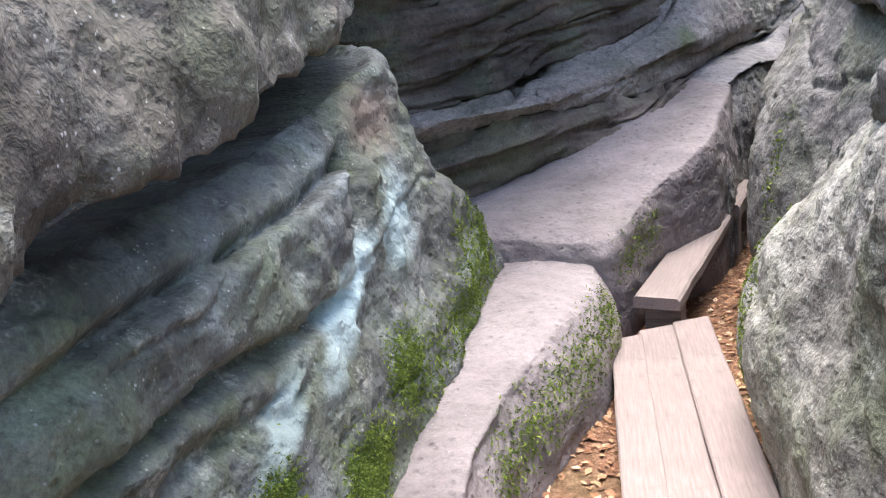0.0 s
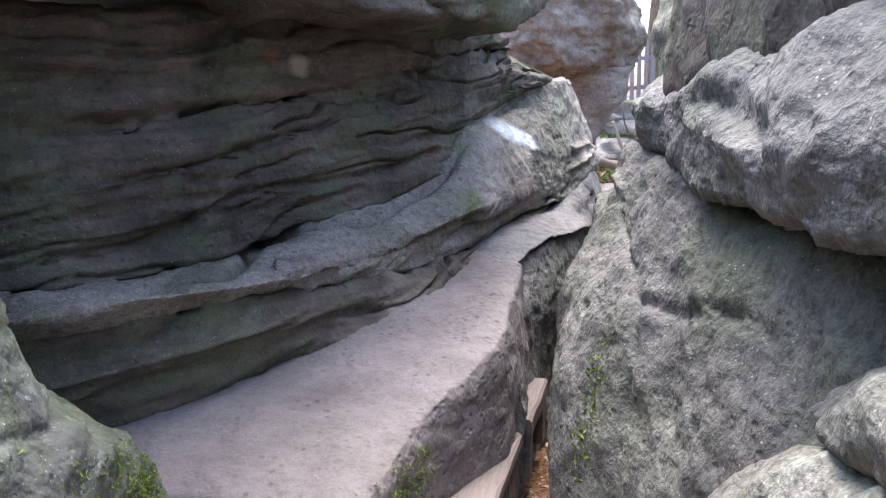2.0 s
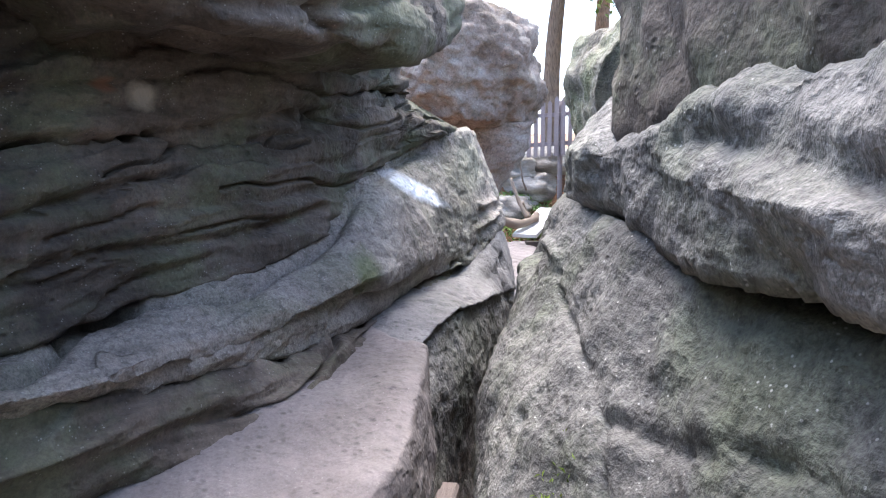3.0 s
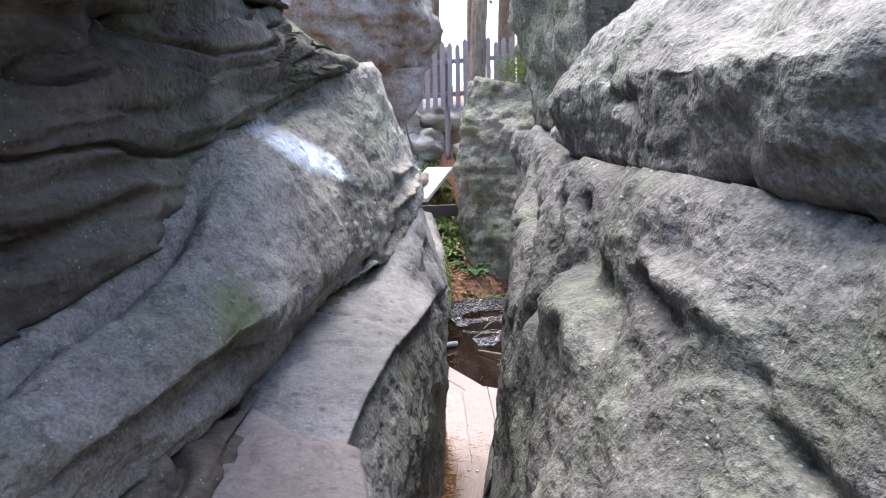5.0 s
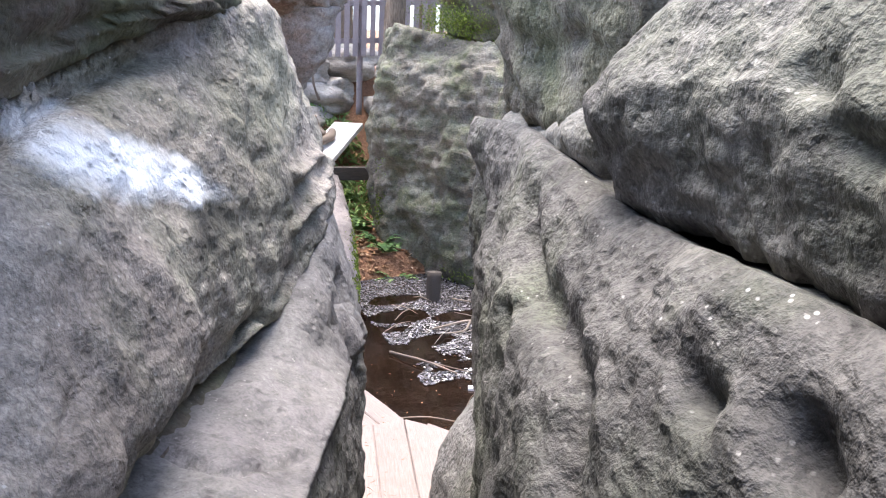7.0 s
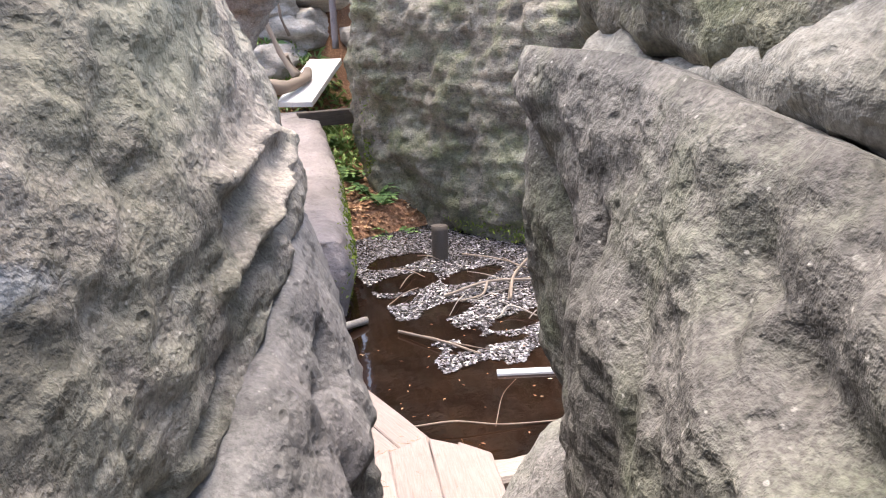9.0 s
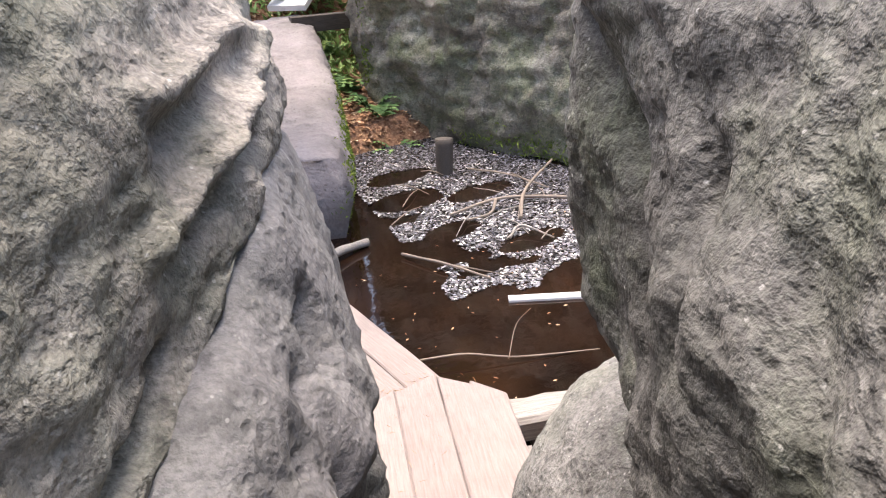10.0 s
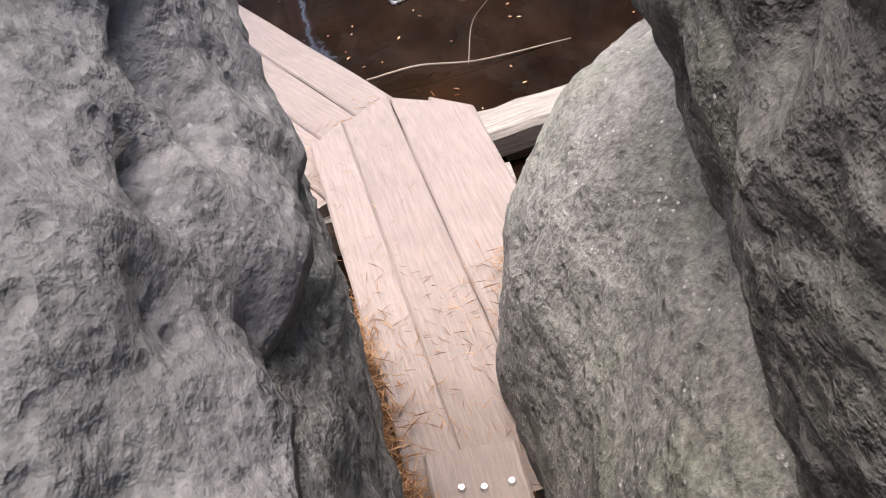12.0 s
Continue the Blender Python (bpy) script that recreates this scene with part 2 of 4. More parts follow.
# ---- shape helpers ----
def spline(pts, n):
    """n points along a smooth curve through pts, evenly spread by length."""
    p = np.array(pts, float)
    p = np.vstack([2 * p[0] - p[1], p, 2 * p[-1] - p[-2]])
    out = []
    for i in range(1, len(p) - 2):
        t = np.linspace(0, 1, 24, endpoint=False)[:, None]
        a, b, c, d = p[i - 1], p[i], p[i + 1], p[i + 2]
        out.append(0.5 * (2 * b + (c - a) * t + (2 * a - 5 * b + 4 * c - d) * t * t + (3 * b - a - 3 * c + d) * t ** 3))
    q = np.vstack(out + [p[-2:-1]])
    s = np.r_[0, np.cumsum(np.linalg.norm(np.diff(q, axis=0), axis=1))]
    u = np.linspace(0, s[-1], n)
    return np.stack([np.interp(u, s, q[:, k]) for k in range(3)], 1)


def across(rails, nv):
    """Smooth cross-sections through the rails."""
    r = np.stack(rails)
    r = np.concatenate([2 * r[:1] - r[1:2], r, 2 * r[-1:] - r[-2:-1]])
    rows, m = [], len(rails) - 1
    for v in np.linspace(0, m, nv):
        i = min(int(v), m - 1)
        t = v - i
        a, b, c, d = r[i], r[i + 1], r[i + 2], r[i + 3]
        smooth = 0.5 * (2 * b + (c - a) * t + (2 * a - 5 * b + 4 * c - d) * t * t + (3 * b - a - 3 * c + d) * t ** 3)
        rows.append(0.55 * smooth + 0.45 * (b + (c - b) * t))
    return np.stack(rows)


def relief(p, lump, beds, rough, pits, seed):
    """How far the weathered face stands out at p."""
    q = Vector(p) + Vector((seed * 7.3, seed * 3.1, seed * 1.7))
    d = lump * noise.fractal(q * 2.2, 1.0, 2.0, 4)
    if beds:
        w = Vector((q.x * 0.9, q.y * 0.9, (q.z - 0.10 * q.x - 0.13 * q.y) * 10.0 + 0.8 * noise.noise(q * 1.5)))
        b = noise.noise(w) + 0.5 * noise.noise(w * 2.3)
        d += beds * (b if b < 0.1 else 0.1 + (b - 0.1) * 0.35)
        c = (q.z - 0.09 * q.x - 0.07 * q.y) * 6.5 + 1.1 * noise.noise(q * 1.3) + 0.25 * noise.noise(q * 5.0)
        e = abs(c - round(c))
        if noise.noise(Vector((q.x * 1.2, q.y * 1.2, round(c) * 3.7))) > -0.15:
            d -= beds * 1.1 * max(0.0, 1.0 - e / 0.075)
        d += beds * 0.9 * (c - math.floor(c + 0.5)) * 0.6
    d += rough * (1.5 * noise.fractal(q * 9.0, 0.75, 2.1, 4) + 0.5 * noise.fractal(q * 34.0, 0.8, 2.0, 2))
    if pits:
        e = noise.voronoi(Vector((q.x, q.y, q.z * 0.8)) * 9.0)[0][0]
        if noise.noise(q * 1.7) > 0.08:
            d -= pits * (0.6 + noise.noise(q * 9)) * max(0.0, 1.0 - e / 0.36) ** 1.2
    return d


def mesh_object(name, verts, faces, material, smooth=True, parent=None, label=""):
    me = bpy.data.meshes.new(name)
    me.from_pydata([tuple(map(float, v)) for v in verts], [], faces)
    me.update()
    if smooth:
        me.polygons.foreach_set("use_smooth", [True] * len(me.polygons))
    me.materials.append(material)
    ob = new(name, me)
    ob.parent = parent
    if label:
        ob["label"] = label
    return ob


def part(name, bm, material, parent, label=""):
    me = bpy.data.meshes.new(name)
    bm.to_mesh(me)
    bm.free()
    me.materials.append(material)
    ob = new(name, me)
    ob.parent = parent
    if label:
        ob["label"] = label
    return ob


def thing(name, label, category, kind="", group=""):
    return tagged(new(name), label, category, group, kind)


# Cracks, hollows and (with a negative depth) ridges of each rock: the line it follows, its half width, its depth.
CARVED = {
    9: [([(-.59, .6, 1.05), (-.54, .93, 1.1), (-.49, 1.19, 1.12), (-.43, 1.42, 1.13), (-.37, 1.8, 1.12), (-.31, 2.21, 1.15)], .022, .085),
        ([(-.56, .8, .93), (-.52, 1.06, .91), (-.48, 1.32, .89), (-.42, 1.53, .86), (-.33, 1.94, .81)], .022, .07),
        ([(-.56, .8, .84), (-.5, 1.2, .8), (-.42, 1.6, .72)], .03, .04),
        ([(-.30, 2.25, 1.18), (-.30, 2.18, 1.05), (-.31, 2.05, .9)], .03, .05), ([(-.33, 2.05, 1.12), (-.35, 1.95, 1.0)], .05, -.03)],
    1: [([(.5, 4.2, .70), (.9, 4.42, .76), (1.25, 4.72, .83)], .02, .05), ([(-.1, 3.9, .66), (.4, 4.05, .72), (.8, 4.35, .78)], .03, .05)],
    2: [([(-.6, 3.7, .98), (-.06, 3.89, 1.0), (.07, 4.08, .99), (.26, 4.12, 1.01), (.37, 4.4, 1.06), (.55, 4.53, 1.12)], .028, .09),
        ([(.48, 4.17, .94), (.72, 4.35, .97), (1.0, 4.56, 1.01), (1.29, 4.79, 1.03), (1.51, 5.01, 1.05)], .028, .09),
        ([(.55, 4.53, 1.12), (.89, 4.65, 1.12), (1.12, 4.9, 1.19), (1.32, 5.1, 1.27), (1.57, 5.38, 1.48), (1.99, 5.97, 1.65), (2.71, 6.72, 1.85)], .025, .06),
        ([(1.3, 4.8, .96), (1.65, 5.18, 1.0), (2.0, 5.6, 1.02), (2.36, 6.05, 1.03)], .032, .11),
        ([(2.54, 6.29, 1.23), (2.62, 6.38, 1.24), (2.69, 6.44, 1.26), (2.81, 6.58, 1.29), (2.95, 6.8, 1.34)], .018, -.032),
        ([(2.93, 6.8, 1.36), (2.82, 6.66, 1.385), (2.64, 6.42, 1.365), (2.58, 6.36, 1.37)], .018, -.028),
        ([(2.57, 6.33, 1.205), (2.65, 6.4, 1.215), (2.74, 6.5, 1.235), (2.84, 6.6, 1.25)], .022, .03),
        ([(2.62, 6.4, 1.32), (2.72, 6.5, 1.335), (2.8, 6.6, 1.345)], .02, .025),
        ([(2.52, 6.27, 1.12), (2.48, 6.2, 1.08), (2.43, 6.14, 1.08)], .014, .05)],
    3: [([(-.3, 4.02, 1.08), (-.13, 4.1, 1.1), (-.04, 4.14, 1.11), (.06, 4.19, 1.14), (.15, 4.25, 1.17)], .03, .09),
        ([(.17, 4.24, 1.2), (.4, 4.4, 1.28), (.91, 4.79, 1.31), (1.31, 5.14, 1.4)], .018, .06),
        ([(-.2, 4.1, 1.32), (.09, 4.16, 1.36), (.43, 4.44, 1.46), (.77, 4.73, 1.56)], .02, .06)],
    4: [([(-.3, 4.1, 1.52), (-.08, 4.15, 1.53), (.11, 4.24, 1.56), (.32, 4.42, 1.6), (.6, 4.66, 1.65)], .03, .09),
        ([(-.3, 4.1, 1.74), (-.07, 4.11, 1.76), (.12, 4.25, 1.8), (.37, 4.46, 1.91)], .022, .07), ([(.65, 4.7, 1.72), (1.16, 5.06, 1.78)], .02, .05)],
    5: [([(.66, 4.0, 2.05), (.69, 4.02, 1.98), (.79, 4.4, 1.96), (.94, 4.58, 1.95)], .05, .12), ([(1.05, 4.3, 2.1), (1.15, 4.35, 1.98), (1.3, 4.7, 1.97)], .03, .07)],
    6: [([(1.98, 5.7, .95), (2.03, 5.58, .95), (2.12, 5.6, .93), (2.25, 5.65, .89)], .010, .03),
        ([(2.8, 6.43, 1.03), (2.77, 6.39, 1.0)], .02, .05), ([(2.81, 6.4, .97), (2.78, 6.36, .95)], .018, .04), ([(2.72, 6.32, .99), (2.70, 6.29, .97)], .016, .04), ([(2.72, 6.23, .87), (2.70, 6.2, .84)], .025, .035), ([(2.86, 6.46, .9), (2.84, 6.42, .84)], .018, .035), ([(2.8, 6.34, .78), (2.78, 6.3, .7)], .02, .03), ([(2.66, 6.22, .96), (2.65, 6.2, .95)], .014, .03), ([(2.9, 6.5, .76), (2.88, 6.48, .7)], .018, .03)],
    13: [([(1.67, 3.82, 1.25), (1.65, 3.77, 1.2), (1.47, 3.37, 1.11), (1.4, 3.19, 1.03), (1.34, 3.08, .91), (1.31, 3.06, .78), (1.28, 3.0, .6)], .012, .03),
         ([(1.4, 3.16, 1.04), (1.39, 2.96, 1.04), (1.37, 2.73, 1.1), (1.33, 2.51, 1.1)], .02, .025),
         ([(2.74, 5.56, 1.38), (2.55, 5.35, 1.3), (2.29, 5.02, 1.26), (2.2, 4.95, 1.15)], .035, .05),
         ([(2.12, 4.62, 1.37), (2.11, 4.6, 1.35)], .025, .05), ([(1.88, 4.29, 1.28), (1.87, 4.27, 1.27)], .02, .045), ([(2.01, 4.66, 1.14), (2.02, 4.68, 1.08)], .025, .05),
         ([(1.97, 4.57, 1.14), (2.01, 4.58, 1.24), (1.99, 4.46, 1.28), (1.85, 4.26, 1.27), (1.82, 4.18, 1.22)], .03, .035),
         ([(1.79, 4.1, 1.34), (1.76, 4.02, 1.315), (1.73, 3.95, 1.31), (1.71, 3.87, 1.28)], .022, -.025), ([(1.79, 4.1, 1.30), (1.76, 4.02, 1.275), (1.72, 3.92, 1.26)], .022, .03),
         ([(1.95, 4.49, 1.19), (1.85, 4.32, 1.19), (1.8, 4.22, 1.15)], .05, -.035),
         ([(2.52, 5.39, 1.22), (2.51, 5.37, 1.2)], .02, .05), ([(2.18, 4.76, 1.36), (2.16, 4.72, 1.35)], .02, .03), ([(2.5, 5.35, 1.1), (2.42, 5.25, .95), (2.38, 5.2, .75)], .03, .035),
         ([(3.2, 6.28, 1.4), (3.16, 6.21, 1.33), (3.1, 6.12, 1.26), (3.05, 6.06, 1.15), (3.02, 6.02, 1.0)], .035, .045),
         ([(2.94, 5.9, 1.31), (2.92, 5.88, 1.24), (2.9, 5.86, 1.15)], .025, .03), ([(3.25, 6.33, 1.47), (3.1, 6.12, 1.46), (2.98, 5.93, 1.44)], .04, -.025),
         ([(2.8, 5.75, 1.3), (2.75, 5.7, 1.2), (2.72, 5.66, 1.05)], .03, .025)],
    14: [([(2.28, 4.68, 1.6), (2.05, 4.38, 1.58)], .02, .03), ([(2.33, 4.76, 1.67), (2.31, 4.73, 1.66)], .015, .03), ([(1.5, 3.1, 1.6), (1.35, 2.75, 1.57), (1.2, 2.4, 1.5)], .03, .04),
         ([(1.9, 4.1, 1.7), (1.75, 3.8, 1.6), (1.68, 3.65, 1.5)], .025, .025), ([(2.2, 4.5, 1.8), (2.0, 4.2, 1.74), (1.85, 3.95, 1.66)], .03, .025)],
    18: [([(3.3, 6.3, .5), (3.2, 6.22, .42)], .02, .02), ([(3.42, 6.45, .42), (3.41, 6.43, .4)], .014, .02), ([(3.35, 6.22, .53), (3.3, 6.18, .53)], .02, .03), ([(3.23, 6.11, .53), (3.2, 6.1, .5)], .015, .025)],
}


def rock(name, rails, back, material, step=0.03, lump=0.04, beds=0.0, rough=0.007, pits=0.0, seed=1, lip=0.06, parent=None, flip=False):
    """A solid block of stone: a smooth face through the rails, rounded over at its lower and upper edge,
    weathered, and closed behind by the vector back."""
    back = np.array(back, float)
    length = max(np.linalg.norm(np.diff(spline(r, 40), axis=0), axis=1).sum() for r in rails)
    height = max(sum(np.linalg.norm(spline(a, 12) - spline(b, 12), axis=1) for a, b in zip(rails, rails[1:])))
    nu, nv = int(min(380, max(16, length / step))), int(min(150, max(8, height / step)))
    g = across([spline(r, nu) for r in rails], nv)
    du = np.gradient(g, axis=1)
    dv = np.gradient(g, axis=0)
    n = np.cross(du, dv)
    n /= np.linalg.norm(n, axis=2)[:, :, None] + 1e-9
    if (n.reshape(-1, 3).mean(0) @ back) > 0:
        n = -n
    disp = np.array([[relief(p, lump, beds, rough, pits, seed) for p in row] for row in g])
    face = g + n * disp[:, :, None]
    for line, width, depth in CARVED.get(seed, ()):
        away = np.min([np.linalg.norm(face - c, axis=2) for c in spline(line, 8 + 12 * len(line))], axis=0)
        near = np.argwhere(away < 3 * width)
        for j, i in near:
            wob = 1 + 0.6 * noise.noise(Vector(face[j, i]) * 14)
            disp[j, i] -= depth * wob * math.exp(-(away[j, i] / (width * (1.15 - 0.3 * wob + 0.3))) ** 2)
    g = g + n * disp[:, :, None]
    bh = back / np.linalg.norm(back)
    edge = [(1.0, 1.0), (0.55, 0.30), (0.2, 0.05)]
    lower = [g[0] + bh * lip * a - (g[min(4, nv - 1)] - g[0]) / (np.linalg.norm(g[min(4, nv - 1)] - g[0], axis=1)[:, None] + 1e-9) * lip * 0.35 * (1 - b) for a, b in edge]
    upper = [g[-1] + bh * lip * a + (g[-1] - g[-min(5, nv)]) / (np.linalg.norm(g[-1] - g[-min(5, nv)], axis=1)[:, None] + 1e-9) * lip * 0.35 * (1 - b) for a, b in reversed(edge)]
    rows = [g[0] + back] + lower + list(g) + upper + [g[-1] + back]
    v = np.concatenate(rows)
    m = len(rows)
    faces = [(j * nu + i, j * nu + i + 1, (j + 1) * nu + i + 1, (j + 1) * nu + i) for j in range(m) for i in range(nu - 1) if j < m - 1]
    faces += [((m - 1) * nu + i, (m - 1) * nu + i + 1, i + 1, i) for i in range(nu - 1)]
    faces += [tuple(j * nu for j in range(m)), tuple(j * nu + nu - 1 for j in reversed(range(m)))]
    ob = mesh_object(name, v, faces, material, True, parent)
    bm = bmesh.new()
    bm.from_mesh(ob.data)
    bmesh.ops.recalc_face_normals(bm, faces=bm.faces)
    bm.to_mesh(ob.data)
    bm.free()
    return ob


def boulder(name, c, size, material, turn=0, seed=1, subdiv=5, lump=0.12, rough=0.01, beds=0.0, parent=None):
    """A loose rounded stone."""
    bm = bmesh.new()
    bmesh.ops.create_icosphere(bm, subdivisions=subdiv, radius=1)
    m = Matrix.Translation(c) @ Euler((0, 0, radians(turn))).to_matrix().to_4x4()
    for v in bm.verts:
        d = v.co.normalized()
        k = max(abs(d.x), abs(d.y), abs(d.z)) ** -0.35
        q = d * k
        f = 1 + lump * 2 * noise.fractal(q * 1.3 + Vector((seed * 5.1, 0, seed)), 1.0, 2.0, 3)
        p = Vector((q.x * size[0], q.y * size[1], q.z * size[2])) * f
        p += d * relief(p, 0, beds, rough, 0, seed)
        v.co = m @ p
    for f in bm.faces:
        f.smooth = True
    return part(name, bm, material, parent)


def block(bm, a, b, width, thick, ends=(0.0, 0.0), bevel=0.006, wave=0.0, seed=0):
    """A board from a to b (top middle line), with eased edges. ends: how far each end is skewed."""
    a, b = Vector(a), Vector(b)
    d = (b - a).normalized()
    s = d.cross(Vector((0, 0, 1))).normalized()
    u = s.cross(d)
    rows, n = [], max(3, int((b - a).length / 0.08))
    for i in range(n + 1):
        f = i / n
        w = [wave * noise.noise(Vector((seed * 9.7, f * 7, k * 4.0))) for k in range(4)]
        ring = []
        for x, z in ((-width / 2, -bevel), (-width / 2 + bevel, 0), (width / 2 - bevel, 0), (width / 2, -bevel), (width / 2, -thick), (-width / 2, -thick)):
            skew = ends[0] * (1 - f) * (i == 0) * x / width + ends[1] * (i == n) * x / width
            ring.append(bm.verts.new(a.lerp(b, f) + d * skew + s * (x + (w[0] if x < 0 else w[1])) + u * (z + w[2] * 0.6)))
        rows.append(ring)
    for r, q in zip(rows, rows[1:]):
        for k in range(6):
            bm.faces.new((r[k], r[(k + 1) % 6], q[(k + 1) % 6], q[k]))
    bm.faces.new(rows[0])
    bm.faces.new(list(reversed(rows[-1])))
    bmesh.ops.recalc_face_normals(bm, faces=bm.faces)


def plank(name, a, b, width, thick, material, parent=None, **more):
    bm = bmesh.new()
    block(bm, a, b, width, thick, **more)
    # board coordinates: grain runs along the piece's own y axis
    d = (Vector(b) - Vector(a)).normalized()
    turn = Vector((0, 1, 0)).rotation_difference(d).to_matrix().to_4x4()
    m = Matrix.Translation(a) @ turn
    bmesh.ops.transform(bm, matrix=m.inverted(), verts=bm.verts)
    ob = part(name, bm, material, parent)
    ob.matrix_basis = m
    return ob


def limb(bm, pts, r0, r1, sides=7, wob=0.0, seed=0):
    """A tapered bent stick through pts."""
    p = spline(pts, max(6, len(pts) * 5))
    prev = None
    for i, c in enumerate(p):
        f = i / (len(p) - 1)
        t = Vector(p[min(i + 1, len(p) - 1)] - p[max(i - 1, 0)]).normalized()
        x = t.cross(Vector((0.3, 0.2, 0.93))).normalized()
        y = t.cross(x)
        r = r0 + (r1 - r0) * f
        ring = []
        for k in range(sides):
            a = 2 * math.pi * k / sides
            rr = r * (1 + wob * noise.noise(Vector((k * 1.3, i * 0.4, seed * 3.3))))
            ring.append(bm.verts.new(Vector(c) + x * rr * math.cos(a) + y * rr * math.sin(a)))
        if prev:
            for k in range(sides):
                f2 = bm.faces.new((prev[k], prev[(k + 1) % sides], ring[(k + 1) % sides], ring[k]))
                f2.smooth = True
        else:
            bm.faces.new(list(reversed(ring)))
        prev = ring
    bm.faces.new(prev)


def leaves(name, spots, size, material, slim=0.5, tilt=0.5, bend=0.3, rng=None, parent=None):
    """Many small bent blades at the spots, as one mesh."""
    rng = rng or random.Random(3)
    v, f = [], []
    for c in spots:
        a, s = rng.uniform(0, 6.283), size * rng.uniform(0.55, 1.3)
        d = Vector((math.cos(a), math.sin(a), rng.uniform(-tilt, tilt))).normalized()
        w = d.cross(Vector((rng.uniform(-tilt, tilt), rng.uniform(-tilt, tilt), 1))).normalized()
        n = w.cross(d)
        c = Vector(c)
        i = len(v)
        v += [c - d * s, c + w * s * slim + n * s * bend * 0.5, c + d * s + n * s * bend * rng.uniform(-1, 1), c - w * s * slim + n * s * bend * 0.5]
        f += [(i, i + 1, i + 2), (i, i + 2, i + 3)]
    return mesh_object(name, v, f, material, False, parent)


def on_rock(ob, spots, lift=0.004):
    """The nearest places on the rock's surface."""
    tree_of = BVHTree.FromPolygons([v.co for v in ob.data.vertices], [tuple(p.vertices) for p in ob.data.polygons])
    out = []
    for c in spots:
        p, n, _, _ = tree_of.find_nearest(Vector(c))
        out.append(p + n * lift)
    return out


# ---- ground and pool ----
POOL = -0.45


def bank(x, y):
    """Height of the ground."""
    s = (y - 1.0) / 5.0
    z = 0.05 - 0.33 * min(1.0, max(0.0, s)) ** 1.5
    # the pool's bed past the boards
    u, w = (x - 5.4) / 2.5, (y - 9.1) / 2.4
    hole = max(0.0, 1.0 - u ** 4 - w ** 4)
    z -= 0.42 * min(1.0, hole * 1.6)
    if y > 10.9:
        far = min(1.0, (y - 10.9) / 4.1)
        z += (1.15 * far ** 1.5) * (1 - 0.9 * min(1.0, hole * 2)) + 1.0 * min(1.0, max(0.0, (y - 13.4) / 1.4))
    r = math.hypot(x - 3, y - 5)
    if r > 16:
        z += min(3.0, (r - 16) * 0.10)
    return z + 0.02 * noise.fractal(Vector((x * 2, y * 2, 0)), 1, 2, 4)


def ground_axis(lo, hi, fine_lo, fine_hi, step):
    c = list(np.arange(fine_lo, fine_hi, step))
    a, k = fine_lo, step
    left = []
    while a > lo:
        k *= 1.5
        a -= k
        left.append(a)
    b, k = c[-1], step
    right = []
    while b < hi:
        k *= 1.5
        b += k
        right.append(b)
    return left[::-1] + c + right


gx, gy = ground_axis(-400, 400, -1.5, 9.5, 0.09), ground_axis(-400, 400, -1.5, 16, 0.09)
ground = mesh_object("ground", [(x, y, bank(x, y)) for y in gy for x in gx],
                     [(j * len(gx) + i, j * len(gx) + i + 1, (j + 1) * len(gx) + i + 1, (j + 1) * len(gx) + i) for j in range(len(gy) - 1) for i in range(len(gx) - 1)], LITTER)
tagged(ground, "forest floor of brown leaf and needle litter", "ground", kind="structure")
wx, wy = np.linspace(2.9, 8.2, 12), np.linspace(6.4, 12.6, 12)
water = mesh_object("water", [(x, y, POOL) for y in wy for x in wx], [(j * 12 + i, j * 12 + i + 1, (j + 1) * 12 + i + 1, (j + 1) * 12 + i) for j in range(11) for i in range(11)], WATER)
tagged(water, "still brown pool with floating leaf debris", "water", kind="structure")

# ---- the rock wall with bedding layers ----
wall = thing("layered_rock_wall", "dark overhanging sandstone wall with eroded bedding layers", "rock wall")
FOOT = [(-1.4, 3.55, .42), (-.6, 3.8, .48), (-.1, 3.95, .53), (.22, 4.09, .58), (.54, 4.21, .63), (.89, 4.36, .70), (1.2, 4.62, .78), (1.6, 5.2, .88), (2.46, 6.3, .96)]
BELLY = [(-1.4, 3.4, .66), (-.6, 3.66, .7), (-.1, 3.84, .73), (.25, 3.95, .78), (.54, 4.15, .8), (.86, 4.4, .83), (1.24, 4.72, .86), (1.62, 5.22, .92), (2.46, 6.28, .98)]
C2 = [(-1.4, 3.42, .86), (-.6, 3.68, .88), (-.11, 3.9, .89), (.27, 4.05, .91), (.5, 4.24, .91), (.87, 4.53, .89), (1.27, 4.84, .89), (1.61, 5.28, .93), (2.2, 6.0, .99), (2.5, 6.28, 1.02)]
NOSE = [(-1.4, 3.3, .95), (-.6, 3.56, .96), (-.08, 3.8, .98), (.39, 4.06, .97), (.65, 4.27, .99), (.88, 4.45, 1.01), (1.22, 4.70, 1.07), (1.51, 5.0, 1.12), (1.9, 5.5, 1.14), (2.21, 5.9, 1.13), (2.48, 6.2, 1.05), (2.75, 6.48, 1.16), (3.0, 6.85, 1.2)]
MOUND = [(-1.4, 3.5, 1.0), (-.6, 3.72, 1.0), (-.1, 3.93, 1.0), (.36, 4.2, 1.03), (.6, 4.4, 1.08), (.9, 4.62, 1.1), (1.28, 4.9, 1.19), (1.55, 5.25, 1.32), (1.82, 5.58, 1.45), (2.1, 5.93, 1.47), (2.4, 6.2, 1.43), (2.72, 6.5, 1.34), (3.02, 6.9, 1.3)]
